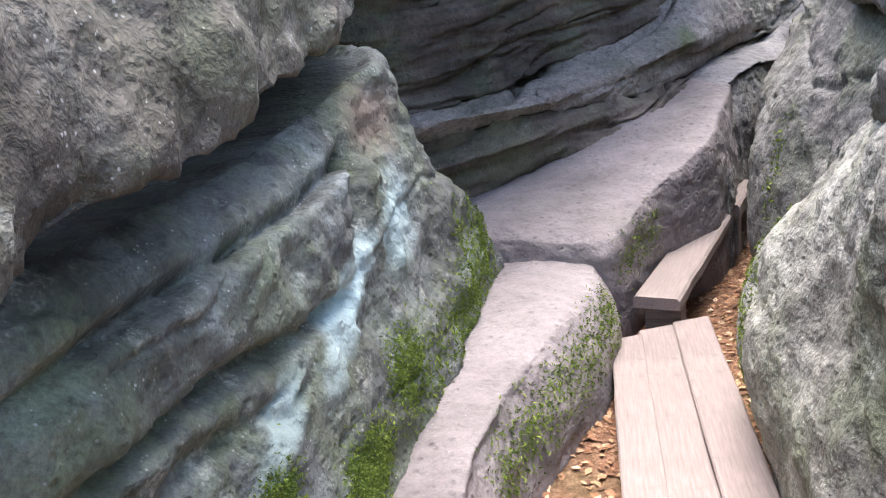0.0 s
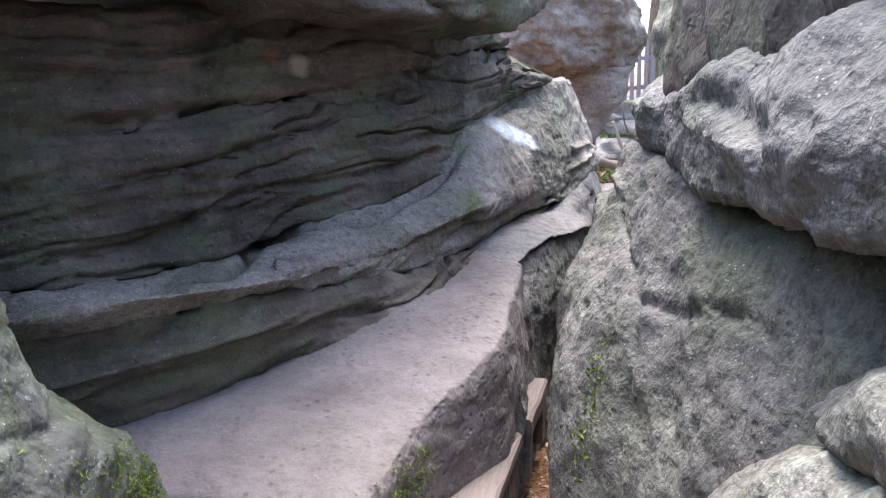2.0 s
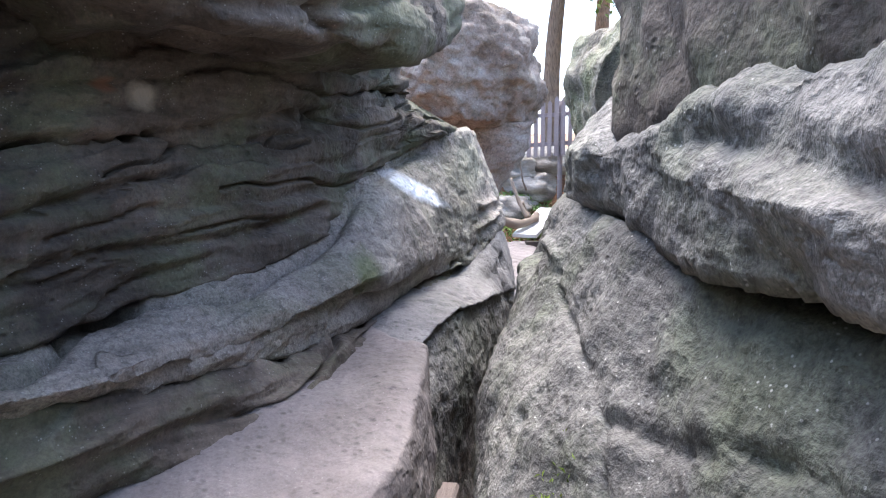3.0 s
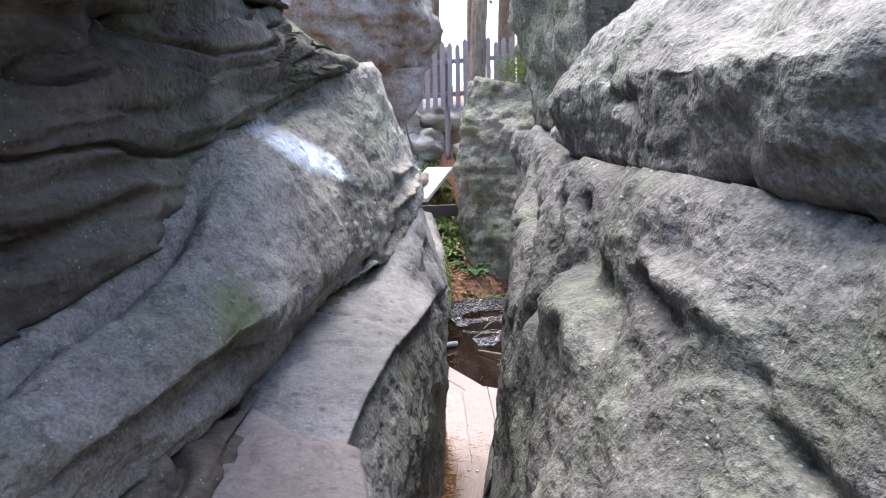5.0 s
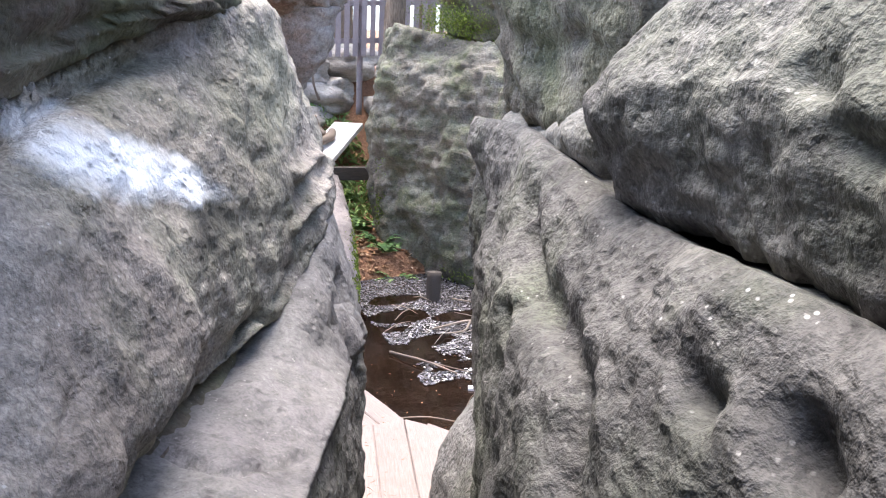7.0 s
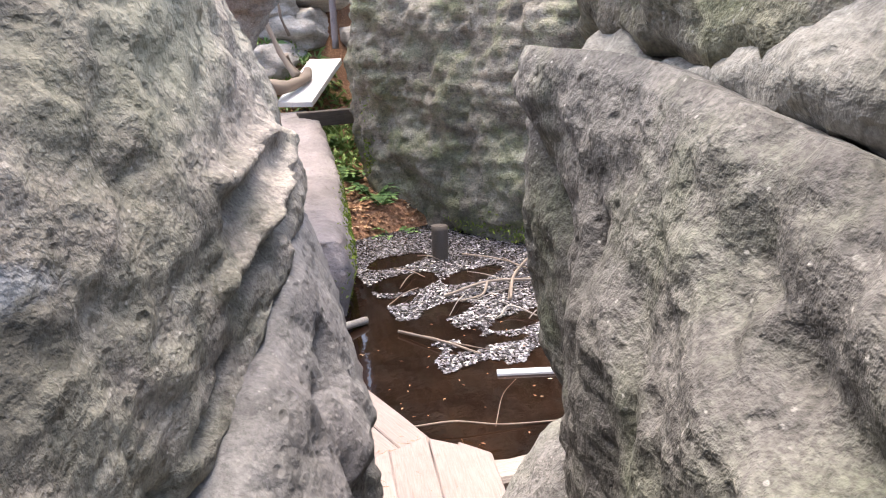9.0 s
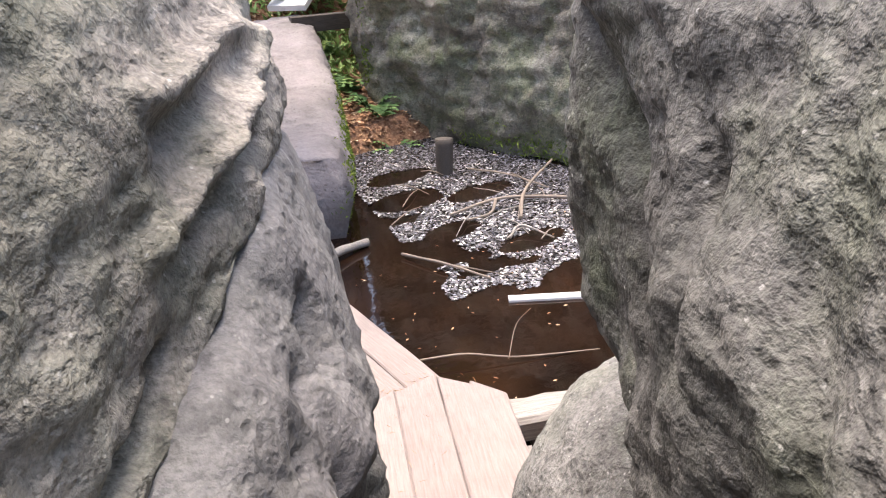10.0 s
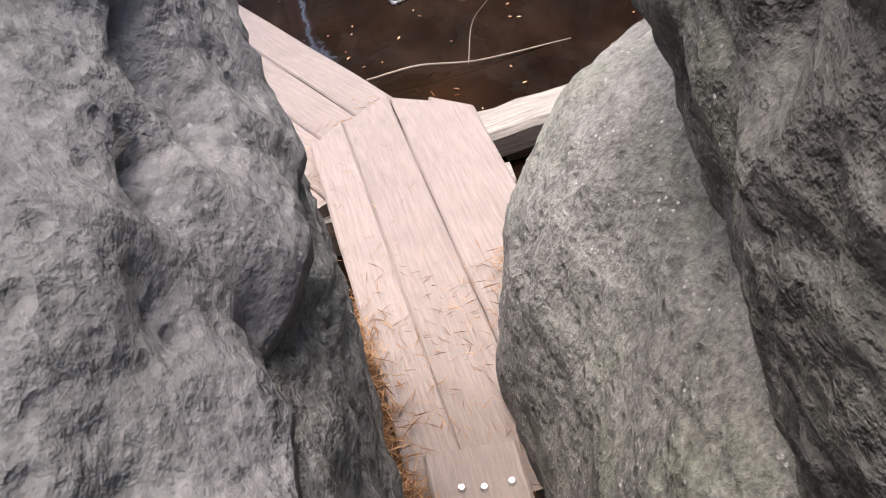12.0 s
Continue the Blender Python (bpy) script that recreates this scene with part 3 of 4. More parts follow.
C3 = [(-1.4, 3.72, 1.0), (-.6, 3.9, 1.0), (-.13, 4.08, 1.01), (.36, 4.38, 1.07), (.55, 4.53, 1.13), (.91, 4.79, 1.17), (1.3, 5.13, 1.29), (1.5, 5.35, 1.45), (1.72, 5.62, 1.56), (2.0, 5.98, 1.68), (2.35, 6.28, 1.79), (2.65, 6.6, 1.84), (2.9, 7.1, 1.8)]
C5 = [(-1.4, 3.75, 1.45), (-.6, 3.95, 1.47), (-.11, 4.14, 1.5), (.1, 4.23, 1.55), (.51, 4.55, 1.64), (.93, 4.87, 1.62), (1.16, 5.05, 1.72), (1.34, 5.27, 1.84), (1.65, 5.68, 1.97), (2.1, 6.2, 2.02)]
C7 = [(-1.4, 3.75, 1.9), (-.6, 3.95, 1.92), (-.09, 4.14, 1.93), (.57, 4.6, 2.03), (.84, 4.8, 2.0), (1.16, 5.04, 2.02), (1.55, 5.55, 2.17), (2.0, 6.12, 2.2)]
INTO = (-.9, 1.0, 0)
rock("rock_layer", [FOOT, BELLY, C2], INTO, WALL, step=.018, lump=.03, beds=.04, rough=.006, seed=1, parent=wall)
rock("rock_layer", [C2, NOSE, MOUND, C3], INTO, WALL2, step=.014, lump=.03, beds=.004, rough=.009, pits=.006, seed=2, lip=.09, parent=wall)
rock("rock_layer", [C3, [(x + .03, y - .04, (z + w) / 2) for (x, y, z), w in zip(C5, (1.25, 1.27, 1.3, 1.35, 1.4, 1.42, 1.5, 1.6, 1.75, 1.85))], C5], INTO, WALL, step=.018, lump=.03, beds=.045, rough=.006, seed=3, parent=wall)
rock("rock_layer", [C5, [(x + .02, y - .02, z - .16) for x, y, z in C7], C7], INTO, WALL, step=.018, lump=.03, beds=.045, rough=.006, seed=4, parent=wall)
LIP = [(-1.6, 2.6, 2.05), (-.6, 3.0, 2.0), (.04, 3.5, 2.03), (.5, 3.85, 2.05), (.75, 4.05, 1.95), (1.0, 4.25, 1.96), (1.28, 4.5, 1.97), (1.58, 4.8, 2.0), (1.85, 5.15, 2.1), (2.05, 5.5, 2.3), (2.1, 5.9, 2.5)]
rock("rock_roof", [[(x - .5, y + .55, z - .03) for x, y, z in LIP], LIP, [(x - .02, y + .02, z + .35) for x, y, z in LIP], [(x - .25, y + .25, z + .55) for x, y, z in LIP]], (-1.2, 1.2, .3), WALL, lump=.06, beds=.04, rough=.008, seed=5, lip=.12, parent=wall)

# ---- trodden ledges beside the boards ----
LEDGE_RAILS = [
    [(1.15, 4.72, .75), (1.55, 5.3, .91), (1.9, 5.7, .97), (2.3, 6.15, .98), (2.55, 6.35, 1.08), (2.8, 6.6, 1.2), (2.95, 6.9, 1.22)],
    [(1.25, 4.6, .73), (1.6, 5.1, .91), (1.95, 5.5, .96), (2.3, 5.95, .97), (2.56, 6.22, 1.05), (2.8, 6.5, 1.14), (3.02, 6.85, 1.15)],
    [(1.36, 4.42, .70), (1.62, 4.82, .855), (1.92, 5.2, .9), (2.18, 5.53, .89), (2.42, 5.82, .88), (2.65, 6.12, .86), (2.87, 6.42, .83), (3.1, 6.84, .8)],
    [(1.42, 4.3, .6), (1.67, 4.78, .6), (1.96, 5.17, .6), (2.22, 5.52, .6), (2.47, 5.86, .6), (2.72, 6.18, .6), (2.94, 6.5, .58), (3.13, 6.88, .55)],
    [(1.46, 4.25, .2), (1.68, 4.78, .2), (1.97, 5.18, .2), (2.22, 5.56, .2), (2.5, 5.94, .2), (2.76, 6.27, .2), (2.97, 6.6, .2), (3.15, 6.9, .2)],
    [(1.44, 4.25, -.6), (1.75, 4.75, -.6), (2.05, 5.15, -.6), (2.34, 5.55, -.6), (2.58, 6.02, -.6), (2.8, 6.4, -.6), (2.97, 6.72, -.6), (3.15, 7.0, -.6)],
]
ledge = thing("rock_ledge", "long grey sandstone ledge along the crevice, top coloured lighter as if lit", "rock ledge")
# The top's paler tone puts light from above into the colour.
rock("worn_top", LEDGE_RAILS[:3], (-.6, .6, -.35), TREAD_LIT, step=.018, lump=.025, rough=.007, seed=6, lip=.05, parent=ledge)
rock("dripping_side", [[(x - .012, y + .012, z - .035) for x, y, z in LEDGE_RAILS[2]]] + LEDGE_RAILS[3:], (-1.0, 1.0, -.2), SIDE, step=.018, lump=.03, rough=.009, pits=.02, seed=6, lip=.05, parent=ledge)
slab_b = rock("rock_slab", [
    [(-1.0, 3.95, .46), (-.1, 4.1, .56), (.22, 4.2, .62), (.54, 4.3, .68), (.89, 4.45, .75), (1.2, 4.7, .81), (1.5, 5.1, .885)],
    [(-.7, 3.8, .45), (0, 3.75, .5), (.4, 3.8, .55), (.75, 3.95, .62), (1.05, 4.2, .71), (1.32, 4.5, .8), (1.55, 4.85, .87)],
    [(-.5, 3.7, .43), (.06, 3.55, .44), (.32, 3.43, .44), (.54, 3.34, .43), (.68, 3.42, .46), (.86, 3.66, .54), (1.06, 3.83, .61), (1.27, 4.03, .69), (1.42, 4.32, .77), (1.64, 4.76, .85)],
    [(-.5, 3.66, .3), (.06, 3.5, .3), (.34, 3.38, .28), (.57, 3.3, .26), (.70, 3.41, .28), (.87, 3.65, .3), (1.07, 3.82, .34), (1.29, 4.02, .4), (1.45, 4.3, .45), (1.66, 4.74, .5)],
    [(-.5, 3.66, -.2), (.06, 3.5, -.2), (.36, 3.36, -.2), (.58, 3.3, -.2), (.71, 3.41, -.2), (.88, 3.66, -.2), (1.08, 3.83, -.2), (1.3, 4.03, -.2), (1.46, 4.3, -.2), (1.67, 4.74, -.2)]],
    (-.5, .8, -.5), LEDGE, step=.018, lump=.02, rough=.005, seed=7)
tagged(slab_b, "sloping pinkish sandstone slab worn smooth by feet", "rock slab")
slab_a = rock("rock_slab", [
    [(-.5, .9, .28), (-.3, 1.6, .31), (-.18, 2.2, .34), (-.04, 2.8, .36), (.03, 3.2, .36), (.08, 3.5, .34)],
    [(-.3, .9, .28), (-.14, 1.6, .32), (.0, 2.1, .35), (.2, 2.6, .37), (.3, 3.1, .37), (.25, 3.5, .35)],
    [(-.24, .9, .25), (-.11, 1.6, .29), (-.03, 1.97, .30), (.15, 2.35, .33), (.36, 2.75, .34), (.50, 3.08, .34), (.5, 3.4, .33), (.36, 3.5, .33)],
    [(-.16, .9, .12), (-.05, 1.6, .15), (.03, 1.97, .16), (.22, 2.33, .18), (.44, 2.72, .18), (.58, 3.1, .18), (.56, 3.42, .18), (.4, 3.52, .18)],
    [(-.12, .9, -.2), (-.01, 1.6, -.2), (.07, 1.97, -.2), (.26, 2.32, -.2), (.48, 2.7, -.2), (.61, 3.1, -.2), (.58, 3.42, -.2), (.4, 3.54, -.2)]],
    (-.6, .1, -.3), LEDGE, step=.018, lump=.015, rough=.005, seed=8)
tagged(slab_a, "low pinkish sandstone slab with mossy rim beside the boards", "rock slab")

# ---- the mossy rock at the entrance ----
low = rock("mossy_rock", [
    [(-.6, -.6, .1), (-.45, .6, .15), (-.3, 1.4, .2), (-.18, 2.0, .25), (-.06, 2.5, .3), (.06, 3.1, .3), (.13, 3.42, .3), (-.05, 3.7, .35), (-.6, 3.9, .35)],
    [(-.65, -.6, .55), (-.55, .6, .55), (-.42, 1.4, .55), (-.27, 2.0, .56), (-.14, 2.5, .56), (.0, 3.05, .54), (.07, 3.38, .54), (-.1, 3.6, .55), (-.6, 3.75, .55)],
    [(-.65, -.6, .85), (-.6, .6, .85), (-.46, 1.4, .84), (-.3, 2.0, .82), (-.19, 2.5, .8), (-.08, 2.85, .79), (-.03, 3.15, .78), (-.18, 3.45, .78), (-.65, 3.65, .8)],
    [(-.65, -.6, 1.1), (-.6, .6, 1.1), (-.44, 1.4, 1.08), (-.34, 1.87, 1.09), (-.24, 2.4, 1.04), (-.18, 2.72, 1.0), (-.15, 2.98, 1.0), (-.3, 3.28, 1.0), (-.7, 3.5, 1.0)],
    [(-.7, -.6, 1.2), (-.62, .6, 1.22), (-.52, 1.4, 1.2), (-.45, 1.8, 1.2), (-.36, 2.3, 1.24), (-.27, 2.6, 1.3), (-.22, 2.88, 1.36), (-.36, 3.12, 1.38), (-.8, 3.3, 1.35)]],
    (-1.2, .1, 0), MOSSY, step=.014, lump=.045, beds=.012, rough=.008, seed=9, lip=.1)
tagged(low, "blue-grey sandstone rock with bright green moss at its foot", "rock")
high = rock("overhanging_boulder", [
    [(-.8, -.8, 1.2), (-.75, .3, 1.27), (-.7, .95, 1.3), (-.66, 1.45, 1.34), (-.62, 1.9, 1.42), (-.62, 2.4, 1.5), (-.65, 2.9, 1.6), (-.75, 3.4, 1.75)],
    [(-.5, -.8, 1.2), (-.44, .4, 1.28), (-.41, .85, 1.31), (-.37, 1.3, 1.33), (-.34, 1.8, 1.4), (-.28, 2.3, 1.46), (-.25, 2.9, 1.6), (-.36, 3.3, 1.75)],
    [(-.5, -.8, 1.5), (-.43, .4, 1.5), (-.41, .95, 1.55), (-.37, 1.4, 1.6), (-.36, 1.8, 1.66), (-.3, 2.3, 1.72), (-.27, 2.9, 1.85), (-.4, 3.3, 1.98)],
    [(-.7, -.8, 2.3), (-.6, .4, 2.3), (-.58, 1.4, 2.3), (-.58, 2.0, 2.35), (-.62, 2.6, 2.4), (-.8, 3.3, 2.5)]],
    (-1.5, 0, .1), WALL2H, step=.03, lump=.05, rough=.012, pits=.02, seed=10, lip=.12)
tagged(high, "rough lichened sandstone boulder overhanging the path", "boulder")

# ---- the other side of the crevice ----
r1 = rock("grey_boulder", [
    [(.55, -.8, -.2), (.58, .4, -.2), (.72, 1.2, -.2), (.84, 1.9, -.2), (.96, 2.4, -.2), (1.1, 2.75, -.2), (1.5, 2.9, -.2)],
    [(.5, -.8, .35), (.5, .4, .35), (.62, 1.2, .38), (.70, 1.7, .4), (.79, 2.2, .4), (.92, 2.55, .4), (1.35, 2.75, .4)],
    [(.55, -.8, .75), (.54, .4, .75), (.68, 1.2, .75), (.79, 1.65, .75), (.87, 2.15, .75), (1.0, 2.42, .72), (1.4, 2.6, .7)],
    [(.65, -.8, 1.05), (.6, .4, 1.08), (.72, 1.2, 1.12), (.82, 1.5, 1.14), (.98, 1.92, 1.1), (1.12, 2.2, 1.0), (1.4, 2.35, .9)]],
    (1.2, -.2, 0), BOULDER, step=.018, lump=.03, rough=.01, seed=11, lip=.1)
tagged(r1, "big rounded grey sandstone boulder with lichen crust", "boulder")
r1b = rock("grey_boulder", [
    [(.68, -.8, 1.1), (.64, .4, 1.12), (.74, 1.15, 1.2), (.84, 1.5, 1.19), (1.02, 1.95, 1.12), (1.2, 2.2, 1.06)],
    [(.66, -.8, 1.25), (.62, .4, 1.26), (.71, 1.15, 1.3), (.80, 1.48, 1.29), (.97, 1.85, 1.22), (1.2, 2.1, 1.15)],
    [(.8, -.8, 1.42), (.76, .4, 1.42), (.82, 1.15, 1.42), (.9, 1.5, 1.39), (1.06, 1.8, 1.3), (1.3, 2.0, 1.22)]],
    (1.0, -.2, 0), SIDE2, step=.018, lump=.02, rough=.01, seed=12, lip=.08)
tagged(r1b, "flat grey sandstone block resting on a boulder", "boulder")
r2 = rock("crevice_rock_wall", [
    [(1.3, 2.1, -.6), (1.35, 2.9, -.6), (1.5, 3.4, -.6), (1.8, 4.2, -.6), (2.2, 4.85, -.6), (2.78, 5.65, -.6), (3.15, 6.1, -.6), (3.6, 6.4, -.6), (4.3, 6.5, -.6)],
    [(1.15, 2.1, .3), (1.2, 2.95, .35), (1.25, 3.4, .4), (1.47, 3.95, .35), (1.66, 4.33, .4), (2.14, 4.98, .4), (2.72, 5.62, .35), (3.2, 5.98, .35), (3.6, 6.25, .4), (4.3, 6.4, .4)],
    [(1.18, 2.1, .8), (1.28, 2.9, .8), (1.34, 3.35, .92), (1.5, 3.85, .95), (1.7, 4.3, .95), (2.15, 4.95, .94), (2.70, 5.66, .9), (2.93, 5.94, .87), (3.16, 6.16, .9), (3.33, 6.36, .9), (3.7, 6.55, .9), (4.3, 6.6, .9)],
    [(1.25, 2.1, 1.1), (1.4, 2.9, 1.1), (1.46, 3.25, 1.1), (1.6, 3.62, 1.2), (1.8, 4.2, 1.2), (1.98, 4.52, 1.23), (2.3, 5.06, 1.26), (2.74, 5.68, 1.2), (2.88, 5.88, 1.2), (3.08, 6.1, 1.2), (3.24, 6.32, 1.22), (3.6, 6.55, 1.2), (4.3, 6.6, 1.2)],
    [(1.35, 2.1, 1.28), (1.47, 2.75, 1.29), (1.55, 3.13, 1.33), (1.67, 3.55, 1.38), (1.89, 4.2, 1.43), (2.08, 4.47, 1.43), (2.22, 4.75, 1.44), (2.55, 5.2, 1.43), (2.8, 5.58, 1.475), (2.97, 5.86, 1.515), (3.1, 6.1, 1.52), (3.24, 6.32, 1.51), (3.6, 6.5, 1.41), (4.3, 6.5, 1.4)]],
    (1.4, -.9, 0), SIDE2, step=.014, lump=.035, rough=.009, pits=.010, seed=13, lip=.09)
tagged(r2, "grey pitted sandstone wall of the narrow crevice", "rock wall")
r3 = rock("upper_rock_block", [
    [(1.05, 1.2, 1.38), (1.12, 2.0, 1.38), (1.3, 2.6, 1.36), (1.52, 3.15, 1.38), (1.68, 3.55, 1.43), (1.88, 4.1, 1.46), (2.1, 4.45, 1.46), (2.36, 4.78, 1.47), (2.64, 5.2, 1.47), (3.05, 5.45, 1.48)],
    [(.98, 1.2, 1.5), (1.06, 1.9, 1.5), (1.25, 2.55, 1.48), (1.47, 3.1, 1.52), (1.58, 3.33, 1.55), (1.76, 3.9, 1.6), (2.02, 4.35, 1.63), (2.25, 4.63, 1.63), (2.42, 4.95, 1.66), (2.59, 5.25, 1.62), (3.0, 5.42, 1.62)],
    [(1.1, 1.2, 1.63), (1.18, 2.02, 1.65), (1.44, 2.85, 1.66), (1.66, 3.5, 1.62), (1.96, 3.95, 1.74), (2.25, 4.28, 1.88), (2.48, 4.70, 1.86), (2.68, 5.12, 1.84), (3.0, 5.34, 1.84)],
    [(1.3, 1.2, 1.7), (1.4, 2.0, 1.72), (1.6, 2.8, 1.72), (1.9, 3.45, 1.8), (2.4, 3.78, 2.0), (2.85, 4.0, 2.15), (3.05, 4.42, 2.2), (3.25, 5.0, 2.2)]],
    (1.3, -.8, 0), SIDE, step=.014, lump=.04, rough=.008, pits=.004, seed=14, lip=.09)
tagged(r3, "rounded dark grey sandstone block above a deep crack", "rock wall")
r4 = rock("upper_rock_block", [
    [(1.2, .6, 1.66), (1.28, 2.0, 1.66), (1.5, 2.85, 1.66), (1.68, 3.45, 1.62), (1.86, 3.8, 1.72), (2.3, 4.0, 2.0)],
    [(1.15, .6, 2.0), (1.22, 2.0, 1.95), (1.45, 2.8, 1.95), (1.68, 3.5, 1.9), (1.9, 3.8, 2.0), (2.3, 4.05, 2.2)],
    [(1.1, .6, 2.15), (1.2, 2.0, 2.15), (1.45, 2.8, 2.15), (1.72, 3.5, 2.2), (1.95, 3.85, 2.2), (2.4, 4.1, 2.2)],
    [(1.3, .6, 2.5), (1.4, 2.0, 2.5), (1.6, 2.8, 2.5), (1.85, 3.4, 2.45), (2.1, 3.8, 2.45), (2.5, 4.0, 2.45)]],
    (1.2, -.6, .2), WALL, step=.03, lump=.05, rough=.01, pits=.02, seed=15, lip=.12)
tagged(r4, "dark brown sandstone block high over the crevice", "rock wall")
r3b = rock("hanging_rock", [
    [(2.8, 5.35, 1.57), (2.98, 5.72, 1.57), (3.12, 6.04, 1.58), (3.4, 6.3, 1.58), (3.9, 6.4, 1.58)],
    [(2.75, 5.3, 1.85), (2.93, 5.7, 1.8), (3.06, 6.07, 1.8), (3.4, 6.33, 1.8), (3.9, 6.4, 1.8)],
    [(2.7, 5.2, 2.1), (2.9, 5.62, 2.1), (3.03, 6.07, 2.1), (3.4, 6.33, 2.1), (3.9, 6.35, 2.1)],
    [(2.8, 5.1, 2.35), (2.98, 5.55, 2.35), (3.1, 6.0, 2.35), (3.5, 6.25, 2.35), (3.9, 6.3, 2.35)]],
    (1.2, -.8, .1), FAR, step=.03, lump=.05, beds=.02, rough=.012, seed=16, lip=.1)
tagged(r3b, "streaked brown and white sandstone hanging over the gap", "rock wall")
thin = rock("rock_layer", [
    [(2.82, 5.41, 1.45), (3.02, 5.71, 1.45), (3.17, 6.06, 1.42), (3.47, 6.26, 1.39), (3.87, 6.31, 1.39)],
    [(2.77, 5.43, 1.55), (2.97, 5.74, 1.53), (3.14, 6.09, 1.51), (3.47, 6.31, 1.49), (3.87, 6.36, 1.49)],
    [(2.87, 5.41, 1.65), (3.07, 5.71, 1.63), (3.22, 6.06, 1.60), (3.47, 6.29, 1.59), (3.87, 6.31, 1.59)]],
    (.9, -.7, 0), PALE, step=.018, lump=.03, rough=.012, seed=17, lip=.03)
tagged(thin, "thin crumbly sandstone layer between two blocks", "rock wall")
r5 = rock("bulging_boulder", [
    [(2.54, 5.73, -.6), (2.89, 6.15, -.6), (3.14, 6.37, -.6), (3.36, 6.63, -.6), (3.69, 6.80, -.6), (4.24, 6.80, -.6)],
    [(2.49, 5.63, -.1), (2.84, 6.05, -.1), (3.10, 6.29, -.1), (3.31, 6.60, -.1), (3.64, 6.79, -.1), (4.24, 6.80, -.1)],
    [(2.51, 5.58, .2), (2.86, 6.00, .2), (3.14, 6.25, .2), (3.34, 6.57, .2), (3.66, 6.75, .2), (4.24, 6.75, .2)],
    [(2.59, 5.53, .45), (2.94, 5.95, .45), (3.28, 6.25, .45), (3.46, 6.51, .43), (3.74, 6.65, .42), (4.24, 6.65, .4)],
    [(2.79, 5.53, .62), (3.14, 5.95, .62), (3.44, 6.15, .64), (3.64, 6.35, .62), (3.89, 6.45, .58), (4.24, 6.45, .5)]],
    (.8, -.8, -.1), SIDE, step=.018, lump=.015, rough=.007, pits=.012, seed=18, lip=.1)
tagged(r5, "smooth rounded grey boulder bulging beside the boardwalk", "boulder")

# ---- beyond the pool ----
far = rock("far_rock_wall", [
    [(7.7, 13.4, -.7), (7.0, 12.5, -.7), (6.72, 11.9, -.7), (6.85, 11.2, -.7), (6.95, 10.3, -.7), (7.1, 9.4, -.7), (7.3, 8.4, -.7), (7.6, 7.2, -.7)],
    [(7.7, 13.4, .3), (6.95, 12.5, .3), (6.62, 11.95, .3), (6.75, 11.2, .3), (6.9, 10.3, .3), (7.05, 9.4, .3), (7.25, 8.4, .3), (7.6, 7.2, .3)],
    [(7.6, 13.4, 1.0), (6.9, 12.4, 1.0), (6.55, 11.9, 1.0), (6.75, 11.15, 1.0), (6.95, 10.2, 1.0), (7.1, 9.4, 1.0), (7.3, 8.4, 1.0), (7.6, 7.2, 1.0)],
    [(7.6, 13.4, 1.7), (6.95, 12.4, 1.7), (6.62, 11.85, 1.7), (6.85, 11.2, 1.7), (7.1, 10.3, 1.75), (7.2, 9.4, 1.8), (7.3, 8.4, 1.8), (7.6, 7.2, 1.8)],
    [(7.7, 13.4, 2.25), (7.05, 12.4, 2.25), (6.78, 11.8, 2.25), (7.1, 11.2, 2.1), (7.35, 10.4, 2.1), (7.5, 9.4, 2.1), (7.6, 8.4, 2.1), (7.8, 7.2, 2.1)]],
    (1.8, .2, 0), FAR, step=.035, lump=.10, beds=.02, rough=.026, seed=19, lip=.15)
tagged(far, "rough eroded sandstone wall standing in the pool", "rock wall")
cap = rock("far_rock_top", [
    [(7.9, 12.2, 2.3), (7.45, 11.7, 2.25), (7.4, 11.0, 2.2), (7.6, 10.2, 2.2), (7.7, 9.0, 2.2)],
    [(7.8, 12.2, 2.7), (7.25, 11.7, 2.7), (7.2, 11.0, 2.6), (7.4, 10.2, 2.6), (7.5, 9.0, 2.6)],
    [(8.0, 12.2, 2.95), (7.5, 11.7, 2.95), (7.4, 11.0, 2.95), (7.5, 10.2, 2.95), (7.6, 9.0, 2.95)]],
    (1.8, .2, .1), FAR, step=.06, lump=.09, beds=.05, rough=.02, seed=20, lip=.15)
tagged(cap, "dark upper block of the far sandstone wall", "rock wall")
perched = boulder("perched_boulder", (4.3, 10.65, 2.84), (1.0, .85, .80), RUST, 25, 3, 6, .10, .03, .02)
tagged(perched, "reddish boulder balanced on a narrow stone foot", "boulder")
foot = rock("stone_foot", [
    [(4.1, 10.8, .0), (4.4, 10.6, .0), (4.6, 10.7, .0), (4.6, 11.0, .0)],
    [(4.2, 10.7, 1.3), (4.62, 10.5, 1.3), (4.8, 10.6, 1.35), (4.8, 11.0, 1.3)],
    [(4.2, 10.5, 1.75), (4.75, 10.3, 1.8), (5.06, 10.42, 1.85), (5.1, 11.0, 1.8)],
    [(4.0, 10.4, 2.2), (4.8, 10.2, 2.2), (5.15, 10.4, 2.25), (5.2, 11.0, 2.2)]],
    (-.3, .9, 0), RUST, step=.05, lump=.05, beds=.03, rough=.015, seed=21)
tagged(foot, "tapering stone foot under the perched boulder", "rock")
